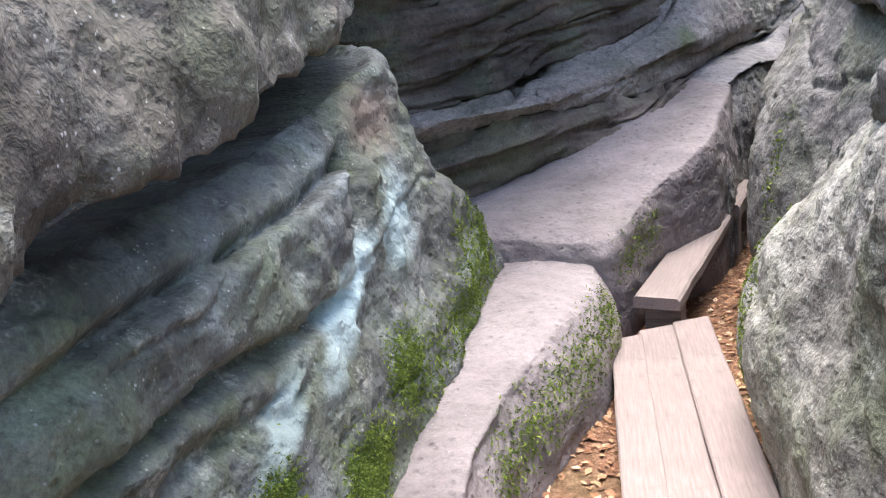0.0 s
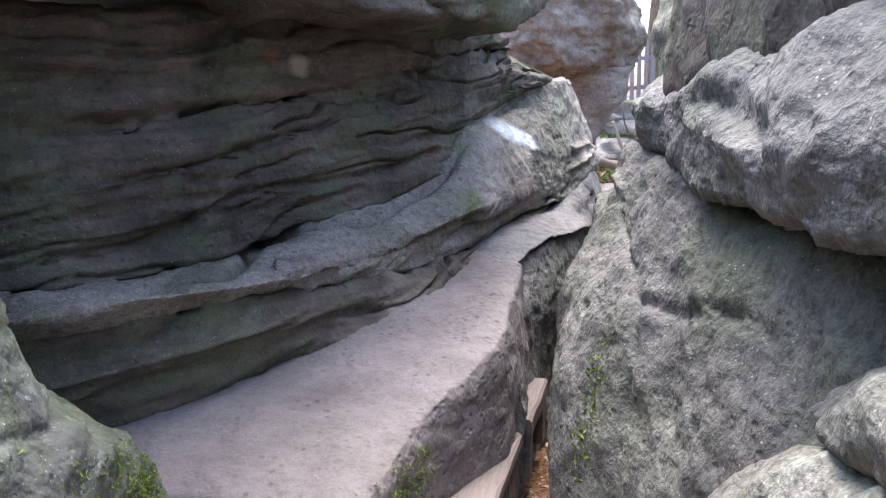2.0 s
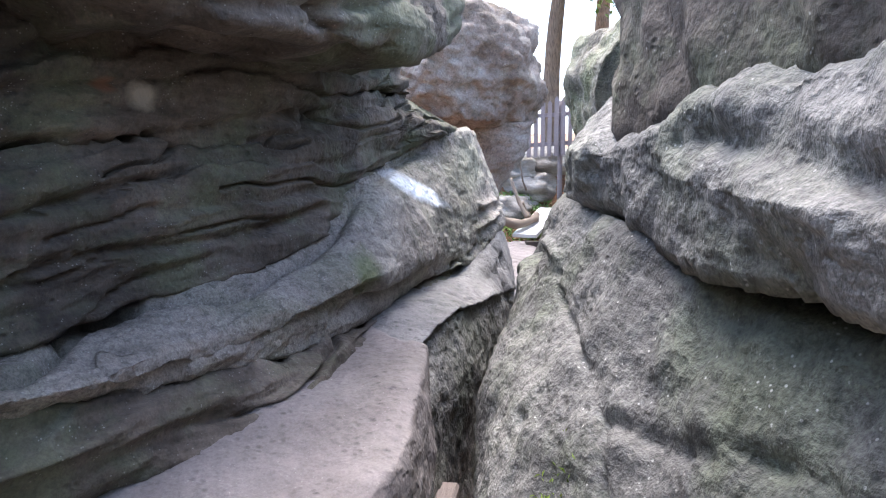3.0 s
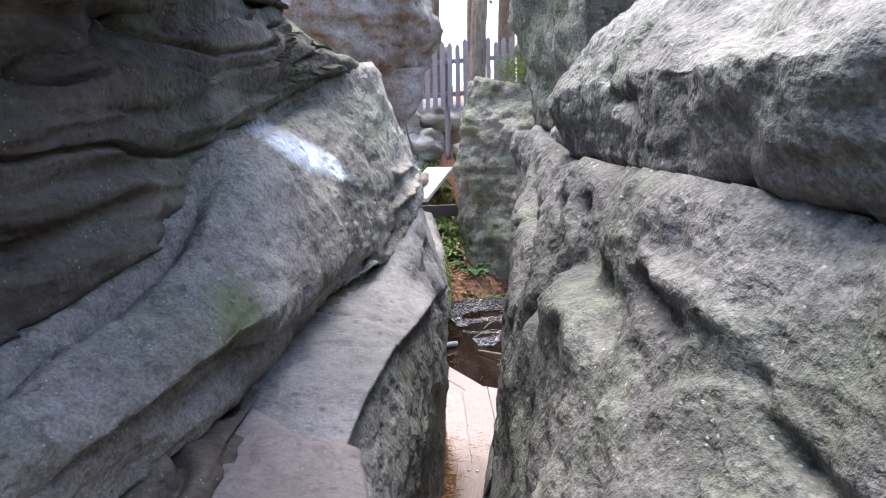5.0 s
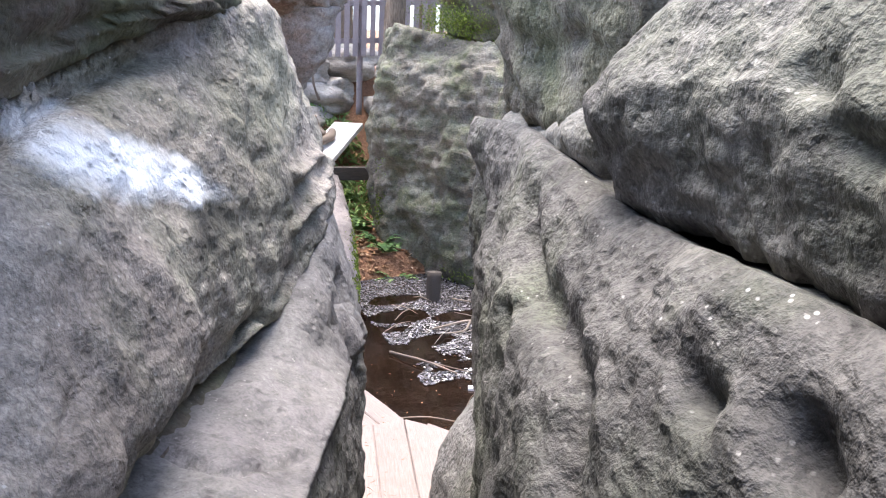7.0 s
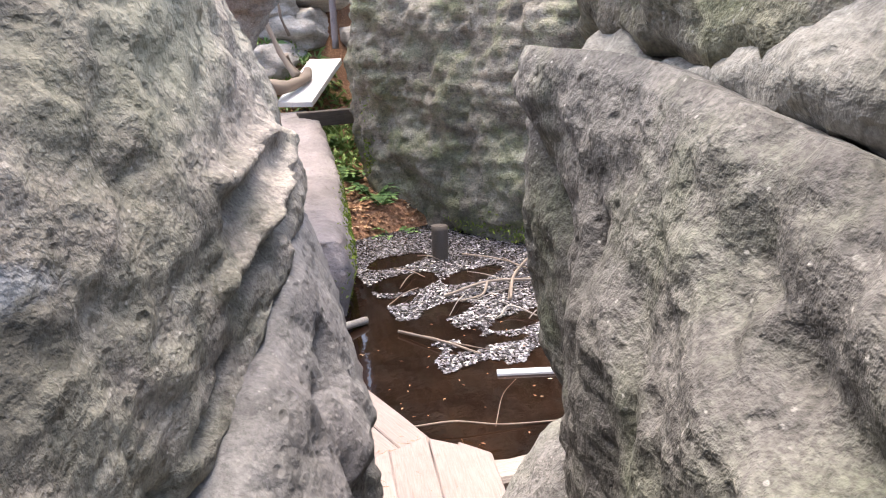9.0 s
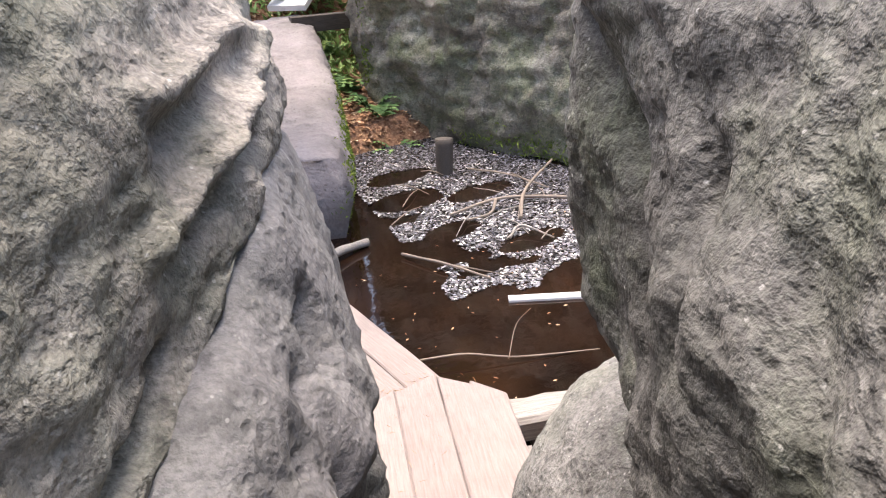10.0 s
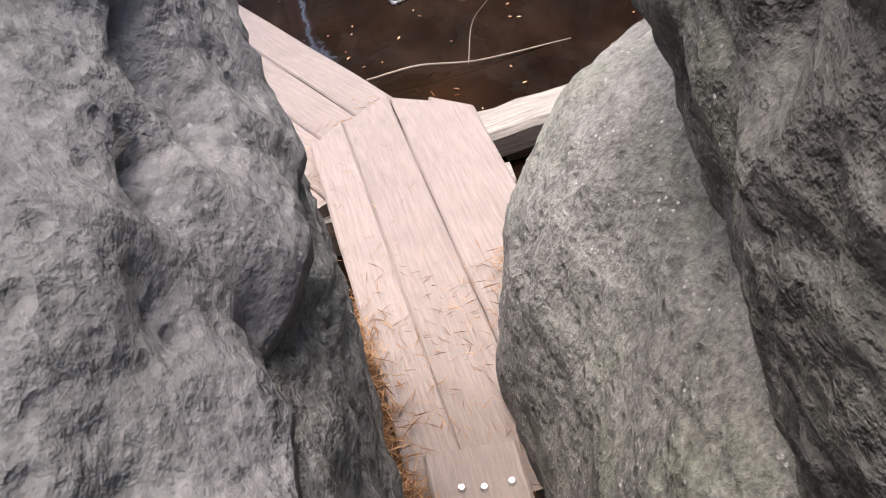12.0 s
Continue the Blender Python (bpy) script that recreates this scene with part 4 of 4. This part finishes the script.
walkslab = rock("rock_slab", [
    [(4.4, 10.0, .12), (4.9, 10.6, .16), (5.6, 11.9, .35), (6.2, 13.2, .6)],
    [(4.75, 9.75, .14), (5.3, 10.6, .18), (5.95, 11.8, .35), (6.6, 13.1, .6)],
    [(4.9, 9.75, .08), (5.45, 10.6, .10), (6.1, 11.75, .28), (6.75, 13.05, .55)],
    [(4.95, 9.7, -.15), (5.52, 10.6, -.12), (6.15, 11.75, .1), (6.8, 13.05, .4)],
    [(4.85, 9.75, -.6), (5.4, 10.65, -.6), (6.05, 11.8, -.5), (6.7, 13.1, -.1)]],
    (-.8, .5, -.4), LEDGE, step=.04, lump=.03, rough=.008, seed=22)
tagged(walkslab, "bright sandstone slab with mossy waterline leading uphill", "rock slab")
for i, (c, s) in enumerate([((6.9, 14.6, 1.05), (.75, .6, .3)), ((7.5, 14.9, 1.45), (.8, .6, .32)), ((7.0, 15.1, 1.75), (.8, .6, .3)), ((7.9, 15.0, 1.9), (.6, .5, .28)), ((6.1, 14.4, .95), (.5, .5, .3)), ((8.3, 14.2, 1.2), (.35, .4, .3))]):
    tagged(boulder("stacked_stone", c, s, SUNNY, 20 + 31 * i, 30 + i, 4, .12, .015), "pale sandstone block in a rock pile, sunlight in its colour", "rock", "stones of the pile")

# ---- boards of the path ----
walkway = thing("boardwalk", "worn pinkish plank boardwalk between the rocks", "boardwalk")
for k, (a, b) in enumerate([((.30, 1.3, .10), (.60, 3.05, .10)), ((.435, 1.28, .096), (.74, 3.12, .096)), ((.59, 1.26, .10), (.90, 3.16, .10))]):
    plank("plank", a, b, (.134, .146, .156)[k], .045, WOOD, walkway, wave=.004, seed=k, ends=(0, .05))
for y in (1.5, 2.6):
    plank("joist", (.29 + .17 * (y - 1.3), y, .052), (.60 + .17 * (y - 1.3), y - .05, .052), .09, .09, OLDWOOD, walkway)
for k, (a, b, w, h) in enumerate([((.765, 3.2, .20), (1.36, 4.28, .22), .20, .055), ((1.43, 4.33, .25), (1.72, 4.85, .25), .18, .08)]):
    beam = plank("stepping_beam", a, b, w, h, WOOD, wave=.006, seed=11 + k, bevel=.012)
    tagged(beam, "thick worn timber beam laid as a step on needle litter", "timber beam", "stepping beams")
    for f in (.12, .85):
        c = Vector(a).lerp(Vector(b), f)
        plank("support_block", (c.x - .07, c.y + .04, a[2] - h + .004), (c.x + .07, c.y - .04, a[2] - h + .004), .09, .22, OLDWOOD, beam).matrix_parent_inverse = beam.matrix_basis.inverted()

deck = thing("boardwalk", "pinkish plank boardwalk ending at the dark pool", "boardwalk")
Z = -.2
for k, (a, b, w, e) in enumerate([((2.995, 6.482, Z), (3.72, 7.705, Z), .127, .10), ((3.113, 6.395, Z), (3.893, 7.695, Z), .176, .10), ((3.283, 6.335, Z + .002), (4.028, 7.575, Z + .002), .176, -.12)]):
    plank("plank", a, b, w, .045, WOOD, deck, wave=.003, seed=20 + k, ends=(0, e))
edge_board = plank("plank", (3.663, 6.805, Z + .001), (4.083, 7.475, Z + .001), .13, .045, WOOD, deck, wave=.003, seed=24, ends=(.5, -.12))
for k, x in enumerate((3.45, 3.613, 3.776, 3.939)):
    plank("plank", (x, 7.5, Z - .05), (x + .3, 9.9, Z - .05), .158, .045, WOOD, deck, wave=.003, seed=30 + k)
near_board = plank("plank", (2.35, 5.45, Z + .046), (3.115, 6.53, Z + .046), .2, .044, WOOD, deck, wave=.003, seed=40, ends=(0, -.02))
for k, (x, y) in enumerate([(3.06, 6.525), (3.09, 6.49), (3.135, 6.455)]):
    bm = bmesh.new()
    bmesh.ops.create_cone(bm, cap_ends=True, segments=12, radius1=.009, radius2=.006, depth=.008, matrix=Matrix.Translation((x - .025, y - .045, Z + .05)))
    part("bolt", bm, STEEL, deck, "galvanised bolt head")
for y in (6.7, 7.4):
    plank("joist", (3.0 + (y - 6.5) * .45, y + .2, Z - .097), (3.6 + (y - 6.5) * .45, y - .25, Z - .097), .1, .4, OLDWOOD, deck)
sill = plank("timber_beam", (3.9, 7.52, Z - .09), (4.5, 7.2, Z - .09), .17, .1, OLDWOOD, wave=.012, seed=50, bevel=.02)
tagged(sill, "grey weathered timber beam beside the boardwalk end", "timber beam")
support = plank("support_block", (4.2, 7.37, Z - .188), (4.3, 7.31, Z - .188), .12, .4, DARKWOOD, sill)
support.matrix_parent_inverse = sill.matrix_basis.inverted()

# ---- litter on the ground ----
rng = random.Random(11)


def scatter(n, box, keep, lift=0.008):
    out = []
    while len(out) < n:
        x, y = rng.uniform(box[0], box[2]), rng.uniform(box[1], box[3])
        if keep(x, y):
            out.append((x, y, bank(x, y) + rng.uniform(0.002, lift)))
    return out


floor_leaves = leaves("leaf_litter", scatter(5200, (.1, 1.2, 2.2, 5.5), lambda x, y: x > .2 * (y - 1.5)), .02, LEAF, .55, .35, .4, rng)
tagged(floor_leaves, "scattered brown dead leaves on the path floor", "leaf litter", kind="stuff")
chips = leaves("needle_litter", scatter(14000, (2.4, 5.6, 3.9, 7.2), lambda x, y: True, .10) + scatter(7000, (.3, 2.0, 2.0, 4.8), lambda x, y: True, .03), .022, NEEDLE, .035, .25, .1, rng)
tagged(chips, "orange dry pine needles piled along the boards", "pine needles", kind="stuff")
on_deck = leaves("needle_litter", [(3.78 + rng.gauss(0, .13), 7.62 + rng.gauss(0, .08), Z + rng.uniform(-.046, -.03) + .0) for _ in range(700)]
                 + [(x, y, Z + .052 - (.046 if math.hypot(x - 3.1, y - 6.5) > .2 else 0)) for x, y in [(3.05 + .62 * t + rng.gauss(0, .12), 6.6 + .95 * t + rng.gauss(0, .12)) for t in [rng.random() for _ in range(160)]]], .02, NEEDLE, .035, .12, .1, rng)
heaped = leaves("needle_litter", [Vector(a).lerp(Vector(b), rng.random()) + Vector((rng.gauss(0, .035), rng.gauss(0, .035), rng.uniform(-.03, .03)))
                                  for a, b in (((2.62, 6.05, -.19), (2.98, 6.62, -.19)), ((2.8, 6.4, -.19), (3.2, 7.0, -.2)), ((3.22, 6.18, -.17), (3.62, 6.82, -.18)), ((3.3, 6.3, -.17), (3.55, 6.66, -.17)), ((2.72, 6.22, -.16), (2.92, 6.52, -.16))) for _ in range(1800)], .028, NEEDLE, .05, .3, .1, rng)
tagged(heaped, "orange needles heaped against the edges of the boards", "pine needles", kind="stuff")
tagged(on_deck, "stray dry needles lying on the boards", "pine needles", kind="stuff")
slope = leaves("leaf_litter", scatter(4200, (5.4, 10.2, 7.2, 14), lambda x, y: bank(x, y) > POOL), .035, LEAF, .55, .4, .4, rng)
tagged(slope, "brown leaves on the bank behind the pool", "leaf litter", kind="stuff")


def clear(x, y):
    """The open patches of dark water among the debris."""
    w = .05 * noise.noise(Vector((x * 7, y * 7, 2)))
    return any(math.hypot((x - a) / r + w, (y - b) / q + w) + 3 * w < 1 for a, b, r, q in ((5.9, 10.5, .3, .16), (5.62, 10.0, .32, .2), (6.1, 9.75, .3, .14), (5.45, 9.3, .22, .13), (5.7, 8.8, .28, .12), (4.75, 8.85, .25, .16), (6.4, 8.7, .25, .15)))


specks = [(x, y, POOL + rng.uniform(.001, .006)) for x, y in [(rng.uniform(4.1, 7.0), rng.uniform(7.6, 11.6)) for _ in range(90000)]
          if 1.2 * noise.fractal(Vector((x * 1.3, y * 2.4, 4.0)), 1, 2, 4) + .6 * min(1, max(-1, (.62 * x + .78 * y - 10.35) / .9)) > -.12 and y > 8.25 and not clear(x, y) and not (x < 4.95 + .35 * (y - 9) and y > 8.2)]
mat = leaves("floating_debris", specks, .015, WETLEAF, .6, .22, .3, rng)
tagged(mat, "wet dark leaves and bark floating on the pool", "floating debris", kind="stuff")
bits = leaves("floating_leaves", [(rng.uniform(4.2, 6.3), rng.uniform(7.1, 9.2), POOL + .004) for _ in range(90)], .012, LEAF, .4, .08, .2, rng)
tagged(bits, "few brown leaves drifting on dark water", "floating leaves", kind="stuff")


def stick(name, pts, r0, r1, material, label, forks=()):
    bm = bmesh.new()
    limb(bm, pts, r0 * .45, r1 * .45, 7, .35, len(pts))
    for f in forks:
        limb(bm, f, r1 * .45, r1 * .2, 5, .3, 3)
    return tagged(part(name, bm, material, None), label, "branch", "branches in the pool")


S = POOL + .02
stick("fallen_branch", [(5.6, 9.5, S), (5.95, 9.4, S + .05), (6.25, 9.2, S + .04), (6.6, 8.85, S)], .022, .03, TWIG, "pale bare branch lying across the pool", [[(5.95, 9.4, S + .05), (5.8, 9.3, S + .01), (5.62, 9.34, S)]])
stick("fallen_branch", [(5.9, 9.1, S), (6.2, 9.35, S + .07), (6.75, 9.6, S + .12)], .03, .02, TWIG, "pale bare branch lying across the pool", [[(6.3, 9.4, S + .09), (6.45, 9.75, S + .05)]])
stick("fallen_branch", [(6.4, 10.2, S), (6.45, 9.8, S + .03), (6.5, 9.4, S)], .018, .01, TWIG, "thin dead branch on the debris")
stick("fallen_branch", [(4.95, 9.2, S), (5.02, 8.85, S + .02), (5.1, 8.55, S)], .024, .014, TWIG, "short brown stick among floating leaves", [[(5.04, 8.8, S + .02), (5.2, 8.5, S)]])
stick("fallen_branch", [(5.6, 8.9, S), (5.75, 8.95, S + .03), (5.8, 8.7, S)], .02, .012, OLDWOOD, "dark wet stick in the pool")
stick("fallen_branch", [(4.22, 8.1, S + .02), (4.4, 7.98, S + .03), (4.6, 7.82, S), (4.95, 7.62, S - .02)], .013, .007, TWIG, "thin pale stick resting at the boardwalk edge", [[(4.55, 7.84, S), (4.68, 7.92, S + .1), (4.72, 7.86, S + .2)]])
for k in range(16):
    c = Vector((rng.uniform(5.4, 6.7), rng.uniform(8.6, 10.4), S - .005))
    a = rng.uniform(0, 6.28)
    d = Vector((math.cos(a), math.sin(a), 0)) * rng.uniform(.08, .25)
    stick("twig", [c - d, c + Vector((0, 0, .02)), c + d], .011, .006, OLDWOOD if k % 2 else TWIG, "small wet twig lying in the pool debris")
floating = plank("floating_plank", (5.0, 8.3, POOL + .02), (5.5, 7.9, POOL + .02), .055, .03, WHITEWOOD)
tagged(floating, "pale narrow board floating in dark water", "plank")
bm = bmesh.new()
limb(bm, [(6.23, 10.3, -.8), (6.23, 10.3, -.4), (6.24, 10.31, -.16)], .075, .07, 9, .15, 2)
tagged(part("wooden_post", bm, DARKWOOD, None), "short dark wet post standing in the pool", "post")
for k, (x, y) in enumerate([(4.6, 9.45)]):
    log = stick("log", [(x - .4, y - .1, POOL + .03), (x, y, POOL + .05), (x + .3, y + .06, POOL + .03)], .07, .06, OLDWOOD, "old log end beside the boardwalk")

# ---- beyond: plank, roots, stump, fence ----
ramp = plank("bleached_plank", (6.5, 13.1, .70), (7.35, 13.75, 1.1), .42, .06, WHITEWOOD, wave=.004, seed=60)
tagged(ramp, "bright bleached plank ramp on the bank", "plank")
curb = plank("timber_beam", (6.45, 12.95, .6), (7.05, 12.75, .6), .14, .16, DARKWOOD)
tagged(curb, "dark timber under the bleached plank", "timber beam")
bm = bmesh.new()
limb(bm, [(7.35, 12.95, .1), (7.42, 13.0, .6), (7.5, 13.05, 1.3), (7.6, 13.1, 2.2), (7.7, 13.1, 3.6)], .17, .11, 12, .25, 4)
tagged(part("tree_stump", bm, BARK, None), "weathered bare trunk leaning on the far rock", "tree trunk")
bm = bmesh.new()
limb(bm, [(6.1, 13.3, .95), (6.45, 13.25, .86), (6.8, 13.35, .92), (6.95, 13.5, 1.0)], .09, .05, 8, .4, 1)
limb(bm, [(6.7, 13.35, .95), (6.6, 13.5, 1.25), (6.5, 13.6, 1.6)], .045, .02, 7, .4, 2)
limb(bm, [(6.65, 13.45, 1.2), (6.75, 13.5, 1.05), (6.85, 13.45, .95)], .03, .02, 6, .4, 3)
limb(bm, [(6.8, 13.6, 1.4), (6.72, 13.6, 1.6), (6.7, 13.65, 1.9)], .02, .012, 6, .4, 5)
tagged(part("dead_root", bm, TWIG, None), "twisted pale dead root lying on sunny rocks", "root")
fence = thing("picket_fence", "mauve-grey wooden picket fence on the bank", "fence")
fa, fb = Vector((6.2, 14.9, 1.9)), Vector((9.0, 12.9, 2.1))
for k in range(30):
    c = fa.lerp(fb, k / 29)
    bm = bmesh.new()
    h = 1.0 + .04 * math.sin(k * 2.3)
    w = .036
    d = (fb - fa).normalized() * w
    q = Vector((-d.y, d.x, 0)).normalized() * .011
    ring = [(-1, 0), (1, 0), (1, h - .05), (0, h), (-1, h - .05)]
    f1 = [bm.verts.new(c + d * x + Vector((0, 0, z)) - q) for x, z in ring]
    f2 = [bm.verts.new(c + d * x + Vector((0, 0, z)) + q) for x, z in ring]
    bm.faces.new(f1), bm.faces.new(list(reversed(f2)))
    for i in range(5):
        bm.faces.new((f1[i], f2[i], f2[(i + 1) % 5], f1[(i + 1) % 5]))
    bmesh.ops.recalc_face_normals(bm, faces=bm.faces)
    part("picket", bm, FENCE, fence)
for z in (.25, .75):
    plank("rail", fa + Vector((.03, .04, z)), fb + Vector((.03, .04, z)), .035, .07, FENCE, fence)
for f in (0, .5, 1):
    c = fa.lerp(fb, f) + Vector((.06, .08, 0))
    bm = bmesh.new()
    limb(bm, [c + Vector((0, 0, -.8)), c + Vector((0, 0, .3)), c + Vector((0, 0, .95))], .045, .045, 8)
    part("post", bm, FENCE, fence)

# ---- plants ----
def fern(c, n, size, seed):
    r = random.Random(seed)
    plant = thing("fern", "small green fern at the foot of the rock", "fern", group="ferns by the pool")
    for k in range(n):
        v, f = [], []
        a = r.uniform(0, 6.28)
        out = Vector((math.cos(a), math.sin(a), 0))
        side = Vector((-out.y, out.x, 0))
        base = Vector(c) + out * r.uniform(0, .06)
        reach, rise = size * r.uniform(.7, 1.2), size * r.uniform(.5, 1.0)
        spine = [base + out * reach * t + Vector((0, 0, rise * (1.6 * t - 1.2 * t * t))) for t in (0, .17, .33, .5, .67, .83, 1)]
        for j in range(6):
            p, q, w = spine[j], spine[j + 1], size * .34 * (1.05 - j / 6)
            m = p.lerp(q, .5)
            i = len(v)
            v += [p, q, m + side * w + out * w * .4, m - side * w + out * w * .4]
            f += [(i, i + 2, i + 1), (i, i + 1, i + 3)]
        mesh_object("frond", v, f, GREEN, False, plant)
    return plant


for k, (x, y, s) in enumerate([(6.55, 11.75, .28), (6.5, 11.5, .24), (6.45, 11.25, .22), (6.6, 12.2, .3), (6.35, 12.5, .28), (6.5, 12.75, .3), (6.55, 11.0, .16), (6.9, 13.0, .3), (5.95, 12.7, .22), (6.6, 10.6, .16), (6.75, 10.3, .14)]):
    fern((x, y, bank(x, y)), 9, s, k)


def tufts(name, spots, size, label, material=MOSS):
    return tagged(leaves(name, spots, size, material, .28, 1.6, .5, rng), label, "moss", kind="stuff")


def near_face(a, b, n, spread):
    a, b = Vector(a), Vector(b)
    return [a.lerp(b, rng.random()) + Vector([rng.gauss(0, s) for s in spread]) for _ in range(n)]


tufts("grass", [(x, y, bank(x, y) + rng.uniform(0, .12)) for x, y in [(rng.uniform(6.0, 7.6), rng.uniform(12.4, 14.4)) for _ in range(1500)]], .07, "bright grass and weeds on the sunny bank", CROWN)
tufts("moss", on_rock(walkslab, near_face((4.95, 9.75, -.25), (6.2, 11.8, .05), 3200, (.05, .05, .09))), .02, "green moss along the waterline of the slab")
tufts("moss", near_face((6.66, 11.9, .1), (6.68, 11.9, .9), 700, (.03, .06, .2)) + near_face((6.85, 10.9, -.3), (7.1, 9.3, -.35), 900, (.03, .05, .07)), .022, "green moss on the edge of the far rock")
tufts("moss_cushion", near_face((7.05, 11.6, 2.38), (7.3, 11.0, 2.3), 3600, (.12, .14, .1)), .016, "hanging yellow-green moss cushion on the rock top")


def tree(base, height, girth, seed, spread, count=3800, leaf=.10):
    r = random.Random(seed)
    t = thing("tree", "leafy woodland tree with bright sunlit crown", "tree", group="trees behind the fence")
    b = Vector(base)
    bm = bmesh.new()
    top = b + Vector((r.uniform(-.4, .4), r.uniform(-.4, .4), height))
    limb(bm, [b - Vector((0, 0, .4)), b + Vector((.05, .03, height * .3)), b.lerp(top, .65) + Vector((.15, -.1, 0)), top], girth, girth * .25, 10, .2, seed)
    tips = []
    for k in range(14):
        s = b.lerp(top, r.uniform(.5, .97))
        a = r.uniform(0, 6.28)
        e = s + Vector((math.cos(a), math.sin(a), r.uniform(-.1, .5))) * spread * r.uniform(.5, 1.1)
        limb(bm, [s, s.lerp(e, .5) + Vector((0, 0, .15)), e], girth * .3, girth * .06, 6, .2, k)
        tips += [s.lerp(e, .5), s.lerp(e, .8), e]
    part("trunk", bm, BARK, t)
    spots = []
    for _ in range(count):
        c = r.choice(tips)
        spots.append(c + Vector((r.gauss(0, 1), r.gauss(0, 1), r.gauss(0, .7))) * spread * .22)
    leaves("crown", spots, leaf, CROWN, .5, 1.0, .3, r, t)
    return t


for k, (x, y, h, g, s) in enumerate([(9.2, 17.0, 9, .22, 2.2), (11.5, 15.5, 8, .2, 2.2), (8.6, 21, 13, .25, 2.4), (12.5, 19, 11, .25, 2.8), (4.0, 18, 10, .22, 2.4), (14, 14, 10, .24, 2.6), (10.5, 13.6, 6, .13, 1.6), (15, 24, 14, .3, 3.4), (6, 25, 14, .3, 3.4), (11, 26, 15, .3, 3.6)]):
    tree((x, y, bank(x, y)), h, g, 70 + k, s)
bm = bmesh.new()
for k in range(26):
    a = rng.uniform(0, 6.28)
    c = Vector((4.5 + rng.uniform(-.5, .5), 10.2 + rng.uniform(-.3, .3), 3.75))
    limb(bm, [c, c + Vector((math.cos(a) * .3, math.sin(a) * .3, .12)), c + Vector((math.cos(a) * .7, math.sin(a) * .6, rng.uniform(-.15, .4)))], .012, .004, 5)
tagged(part("dry_twigs", bm, TWIG, None), "tangle of dry twigs on the perched boulder", "twigs")
# Invented cliffs out of view, which close the surroundings and cut off low sky.
for k, (a, b, h) in enumerate([((-6, -4), (-3.5, 4), 3.0), ((11, -7), (10, 2), 2.4), ((-6, 9), (2, 12), 3.0), ((-5, -9), (7, -9), 2.4)]):
    p, q = Vector((*a, -.5)), Vector((*b, -.5))
    side = Vector((0, 0, 1)).cross(q - p).normalized()
    rails = [[p.lerp(q, t) + Vector((0, 0, z)) + side * (.25 * math.sin(t * 7 + z)) for t in (0, .25, .5, .75, 1)] for z in (0, h * .35, h * .7, h)]
    out = side if side.dot(p.lerp(q, .5) - Vector((2, 3, 0))) > 0 else -side
    tagged(rock("outer_cliff", rails, out * 1.5, FAR, step=.15, lump=.2, beds=.1, rough=.02, seed=80 + k), "added sandstone cliff out of view, closing off the surroundings", "cliff")

# ---- moss on the rocks ----
for ob, a, b, n, sp in ((slab_a, (.0, 1.95, .2), (.54, 3.05, .24), 5000, (.03, .05, .06)), (slab_b, (.62, 3.35, .3), (.9, 3.66, .38), 900, (.03, .03, .06)), (low, (-.2, 2.1, .4), (.1, 3.3, .45), 5000, (.04, .06, .09)),
                        (low, (-.05, 2.75, .62), (.06, 3.2, .55), 1500, (.03, .05, .1)), (r1, (.8, 2.2, .3), (.92, 2.5, .75), 1100, (.03, .05, .07)), (r2, (1.3, 3.2, .55), (1.36, 3.25, .85), 500, (.02, .03, .06))):
    tufts("moss", on_rock(ob, near_face(a, b, n // 2, sp)), .009, "soft green moss film on the damp rock")

for a, b, n, sp in (((-.34, 1.6, .42), (-.3, 1.8, .45), 2600, (.03, .06, .04)), ((-.45, 1.3, .62), (-.42, 1.38, .6), 1100, (.02, .04, .03)), ((-.25, 2.0, .5), (-.2, 2.15, .55), 1500, (.03, .05, .05)),
                    ((-.08, 2.6, .42), (.0, 2.95, .5), 900, (.03, .06, .06)), ((.03, 3.1, .5), (.08, 3.3, .6), 900, (.02, .04, .08))):
    tufts("moss", on_rock(low, near_face(a, b, 2 * n, sp), .005), .0065, "bright green moss clump on the foot of the rock")
